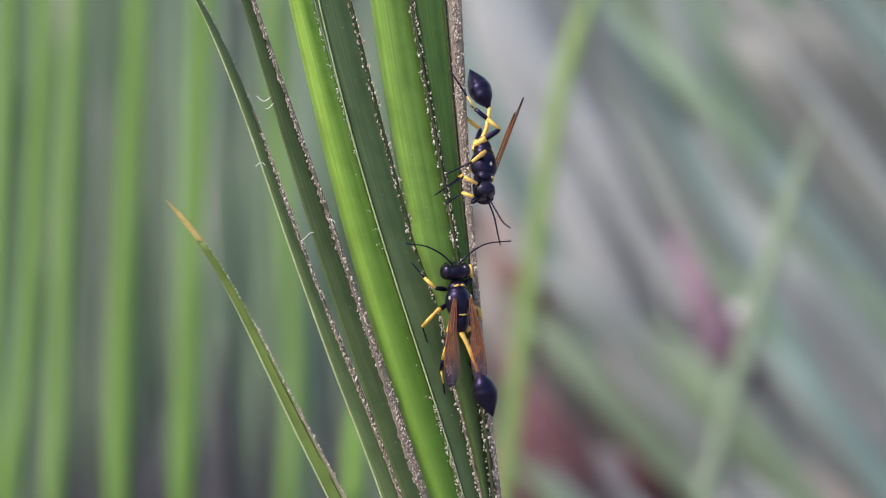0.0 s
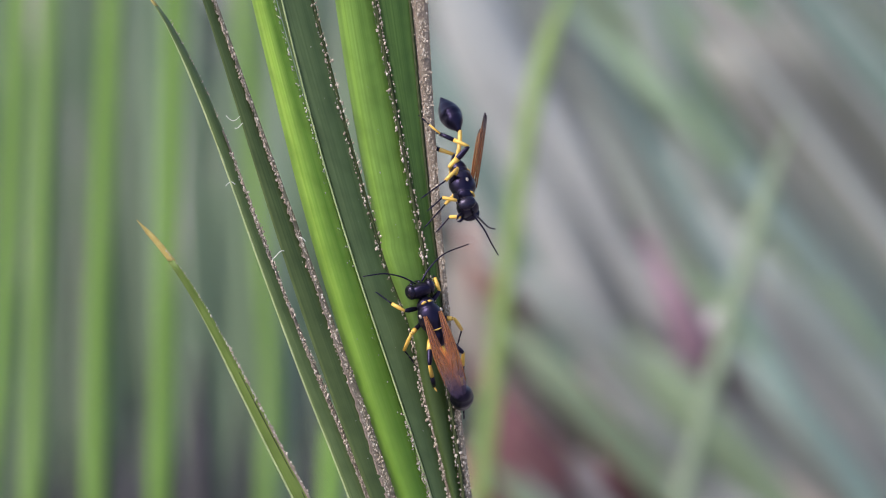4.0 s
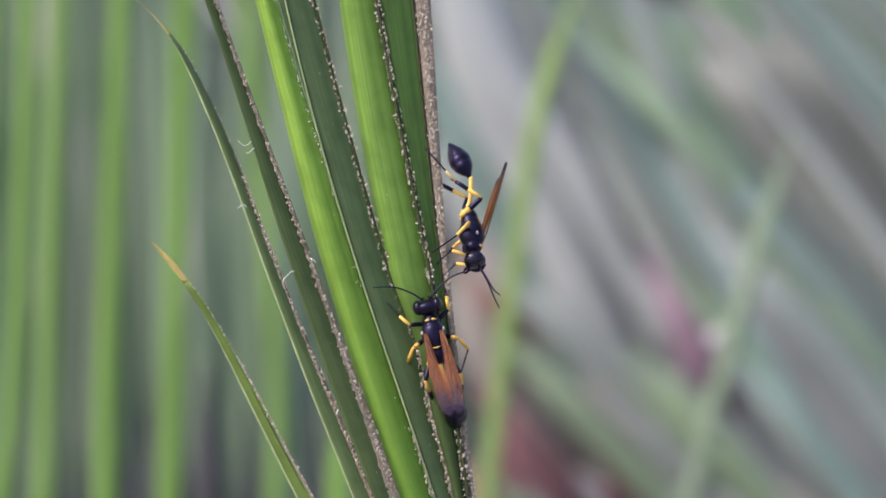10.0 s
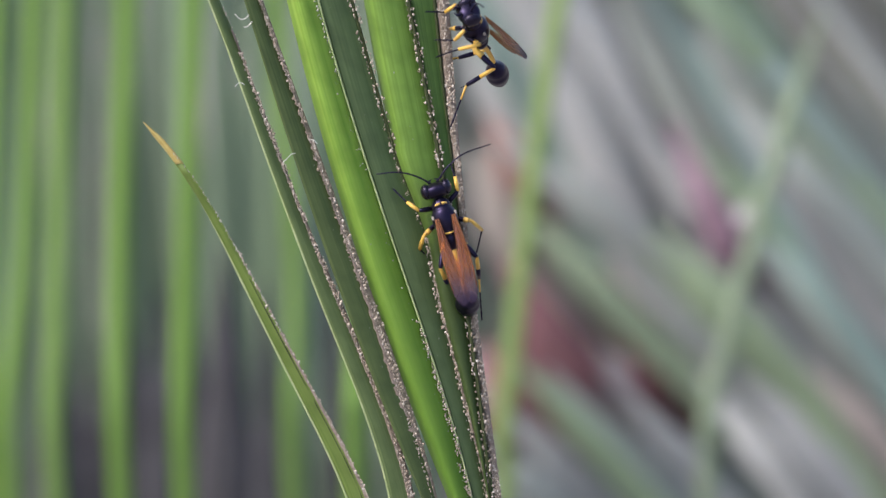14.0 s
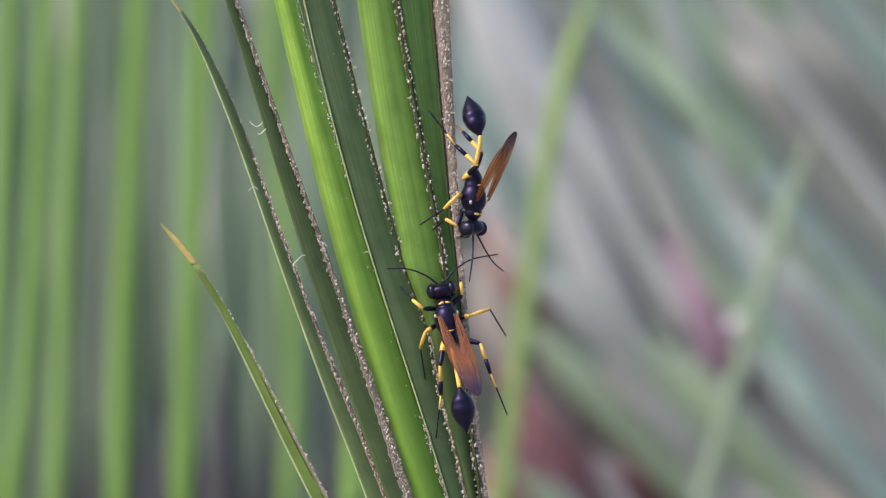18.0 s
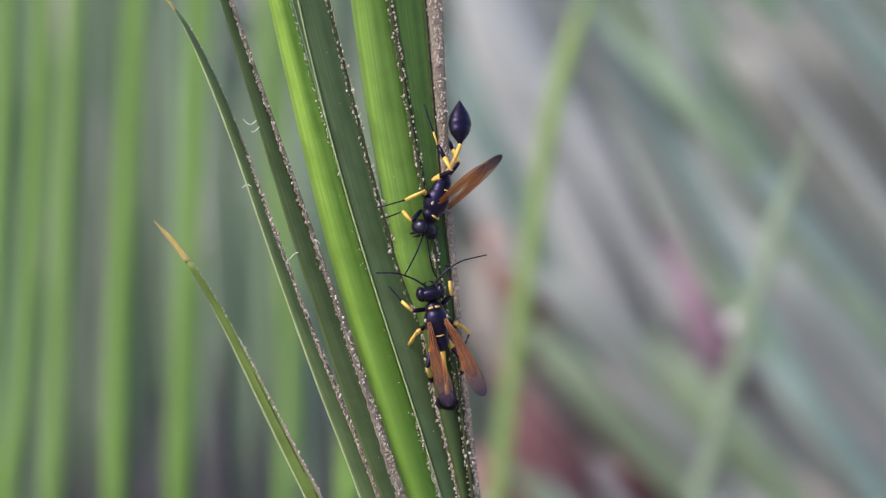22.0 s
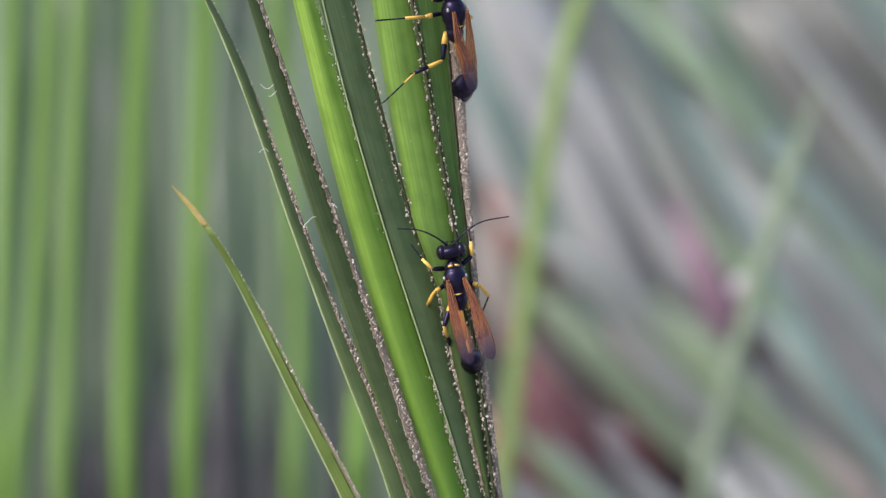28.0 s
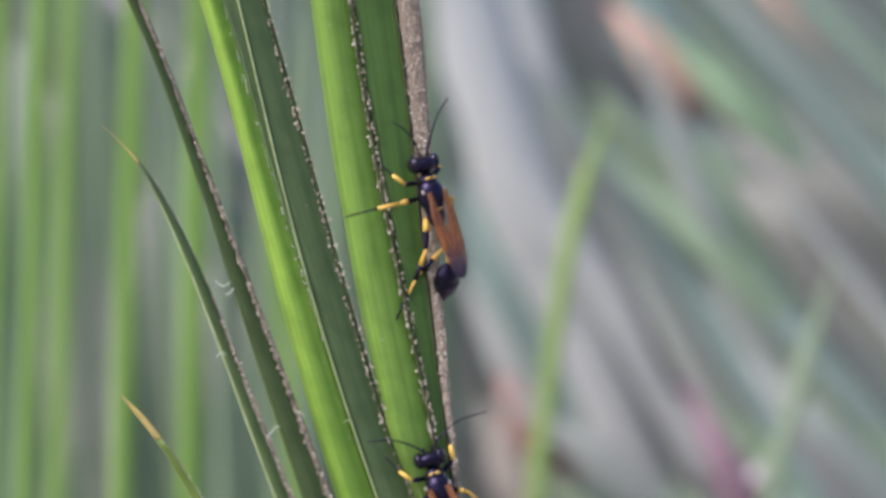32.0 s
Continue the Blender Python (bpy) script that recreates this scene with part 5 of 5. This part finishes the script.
LOWER_WASP = [
    (0, 0.4, -1.8, -9.6, 353, 23, -6, 12, 15, -14, 20, 10, -1),
    (1, 0.7, -1.8, -9.6, 353, 23, -6, -14, 15, -14, -4, 14, -1),
    (2, 0.2, -1.8, -9.7, 356, 25, 1, 26, 15, -26, -3, 13, 0),
    (3, 0.4, -1.8, -9.6, 352, 30, -2, 26, 2, -64, 3, 7, 0),
    (4, 0.9, -1.8, -9.5, 339, 15, -6, 6, 2, -64, 9, 2, 1),
    (7, 0.7, -1.8, -9.1, 346, 1, -4, 0, 2, -64, 7, 5, 0),
    (8, 0.5, -1.8, -9, 347, 1, -4, 1, 2, -64, 6, 7, 0),
    (9, 0.3, -1.8, -9, 348, 1, -4, 3, 2, -64, 5, 9, 0),
    (10, 0.3, -1.8, -9.4, 348, 0, -6, 5, 2, -64, 5, 10, 0),
    (11, 0.6, -1.8, -8.8, 346, 2, -3, -3, 2, -64, 10, 7, 0),
    (12, 0.8, -1.8, -8.6, 345, 0, -4, 1, 2, -64, 10, 4, 0),
    (13, 0.7, -1.8, -8.8, 344, 1, -4, -1, 2, -64, 9, 5, 0),
    (14, 0.7, -1.8, -9, 343, 2, -3, -3, 2, -64, 8, 5, 0),
    (15, 0.2, -1.8, -9.1, 346, 9, -7, -26, 15, -16, 7, 4, -1),
    (18, 0.4, -1.8, -8.9, 349, 4, -12, -1, 15, -19, -5, 14, 0),
    (19, -0.8, -1.8, -9.5, 355, 12, -1, 30, 15, -35, -4, 30, 0),
    (20, 0, -1.8, -9.7, 348, 14, -3, -13, 15, -16, -3, 21, -3),
    (21, -0.4, -1.8, -9.5, 350, -6, -2, 21, 15, -16, 0, 17, -1),
    (22, -0.1, -1.8, -9.8, 348, 3, 3, -5, 2, -64, 8, 25, -2),
    (23, 0.6, -1.9, -9.5, 341, -2, 0, -6, 2, -64, 12, 11, -1),
    (24, 0.4, -1.8, -9.6, 347, 1, -1, 3, 2, -64, 3, 18, 0),
    (25, 0.4, -1.8, -9.1, 343, 0, -2, 2, 2, -64, 8, 15, 0),
    (28, 0.2, -1.8, -9, 351, 1, -2, 5, 2, -64, 3, 20, 0),
    (29, 0.5, -1.8, -8.7, 347, 1, -3, 2, 2, -64, 3, 17, 0),
    (30, 0.8, -1.8, -8.4, 344, 0, -3, 0, 2, -64, 4, 15, 0),
    (32, 0.8, -1.8, -8.4, 344, 0, -3, 0, 2, -64, 4, 15, 0),
]


def body_pose(x, y, z, heading, twist, lift):
    """Heading clockwise from up the leaf; twist turns the back away from the camera; lift raises the head to the camera."""
    stand = Matrix(((1, 0, 0, 0), (0, 0, -1, 0), (0, 1, 0, 0), (0, 0, 0, 1)))
    turn = Matrix.Rotation(radians(heading), 4, "Y")
    return SLANT @ Matrix.Translation((x * MM, y * MM, z * MM)) @ turn @ stand @ Matrix.Rotation(radians(lift), 4, "X") @ Matrix.Rotation(radians(twist), 4, "Y")


def key_wasp(wasp, waist, gaster, wings, rows):
    tail = gaster.location.copy()
    walk(wasp, [(r[0], body_pose(*r[1:7])) for r in rows])
    walk(waist, [(r[0], Matrix.Translation(HIP * WASP) @ Matrix.Rotation(radians(r[7]), 4, "Z") @ Matrix.Rotation(radians(-r[8]), 4, "X")) for r in rows])
    walk(gaster, [(r[0], Matrix.Translation(tail) @ Matrix.Rotation(radians(-r[9]), 4, "X")) for r in rows])
    for i, w in enumerate(wings):
        side = -1 if i < 2 else 1
        at = w.location.copy()
        walk(w, [(r[0], Matrix.Translation(at) @ Matrix.Rotation(radians(side * (-3 - i % 2 * 2 + r[10 if side < 0 else 11])), 4, "Z") @ Matrix.Rotation(radians(-2 - r[12]), 4, "X")) for r in rows])


def key_legs(legs, rows):
    """rows: seconds and a stance; each thigh turns on its hip, each shin on its knee, each foot on its ankle."""
    for limb in legs:
        hip, knee, ankle, toe = limb.rest
        at, thighs, shins, feet = limb.thigh.location.copy(), [], [], []
        k, a = (knee - hip) * WASP, (ankle - hip) * WASP
        for t, stance in rows:
            way = [Vector(v) for v in stance[limb.name][limb.side]]
            q1 = (knee - hip).rotation_difference(way[0])
            q2 = (ankle - knee).rotation_difference(q1.inverted() @ way[1])
            q3 = (toe - ankle).rotation_difference((q1 @ q2).inverted() @ way[2])
            bend = Matrix.Translation(k) @ q2.to_matrix().to_4x4() @ Matrix.Translation(-k)
            thighs.append((t, Matrix.Translation(at) @ q1.to_matrix().to_4x4()))
            shins.append((t, bend))
            feet.append((t, bend @ Matrix.Translation(a) @ q3.to_matrix().to_4x4() @ Matrix.Translation(-a)))
        walk(limb.thigh, thighs)
        for ob in limb.shin:
            walk(ob, shins)
        for ob in limb.foot:
            walk(ob, feet)


UPPER_LEGS = [(0, HANG), (10.5, HANG), (11, BACK), (11.5, LIFT), (12.5, LIFT), (13, DANGLE), (14.5, DANGLE), (15, SIDE), (15.5, HANG), (19.2, HANG), (20, FOLD), (20.5, FOLD), (21, HANG), (22.5, HANG), (23, TURN), (24, SPRAWL), (28.5, SPRAWL), (29.5, CLIMB), (32, CLIMB)]
LOWER_LEGS = [(0, CROUCH), (14, CROUCH), (15, STRETCH), (18.3, STRETCH), (19, CROUCH), (32, CROUCH)]


def motions():
    key_legs(upper_legs, UPPER_LEGS)
    key_legs(lower_legs, LOWER_LEGS)
    key_wasp(upper, upper_waist, upper_gaster, upper_wings, UPPER_WASP)
    key_wasp(lower, lower_waist, lower_gaster, lower_wings, LOWER_WASP)


motions()
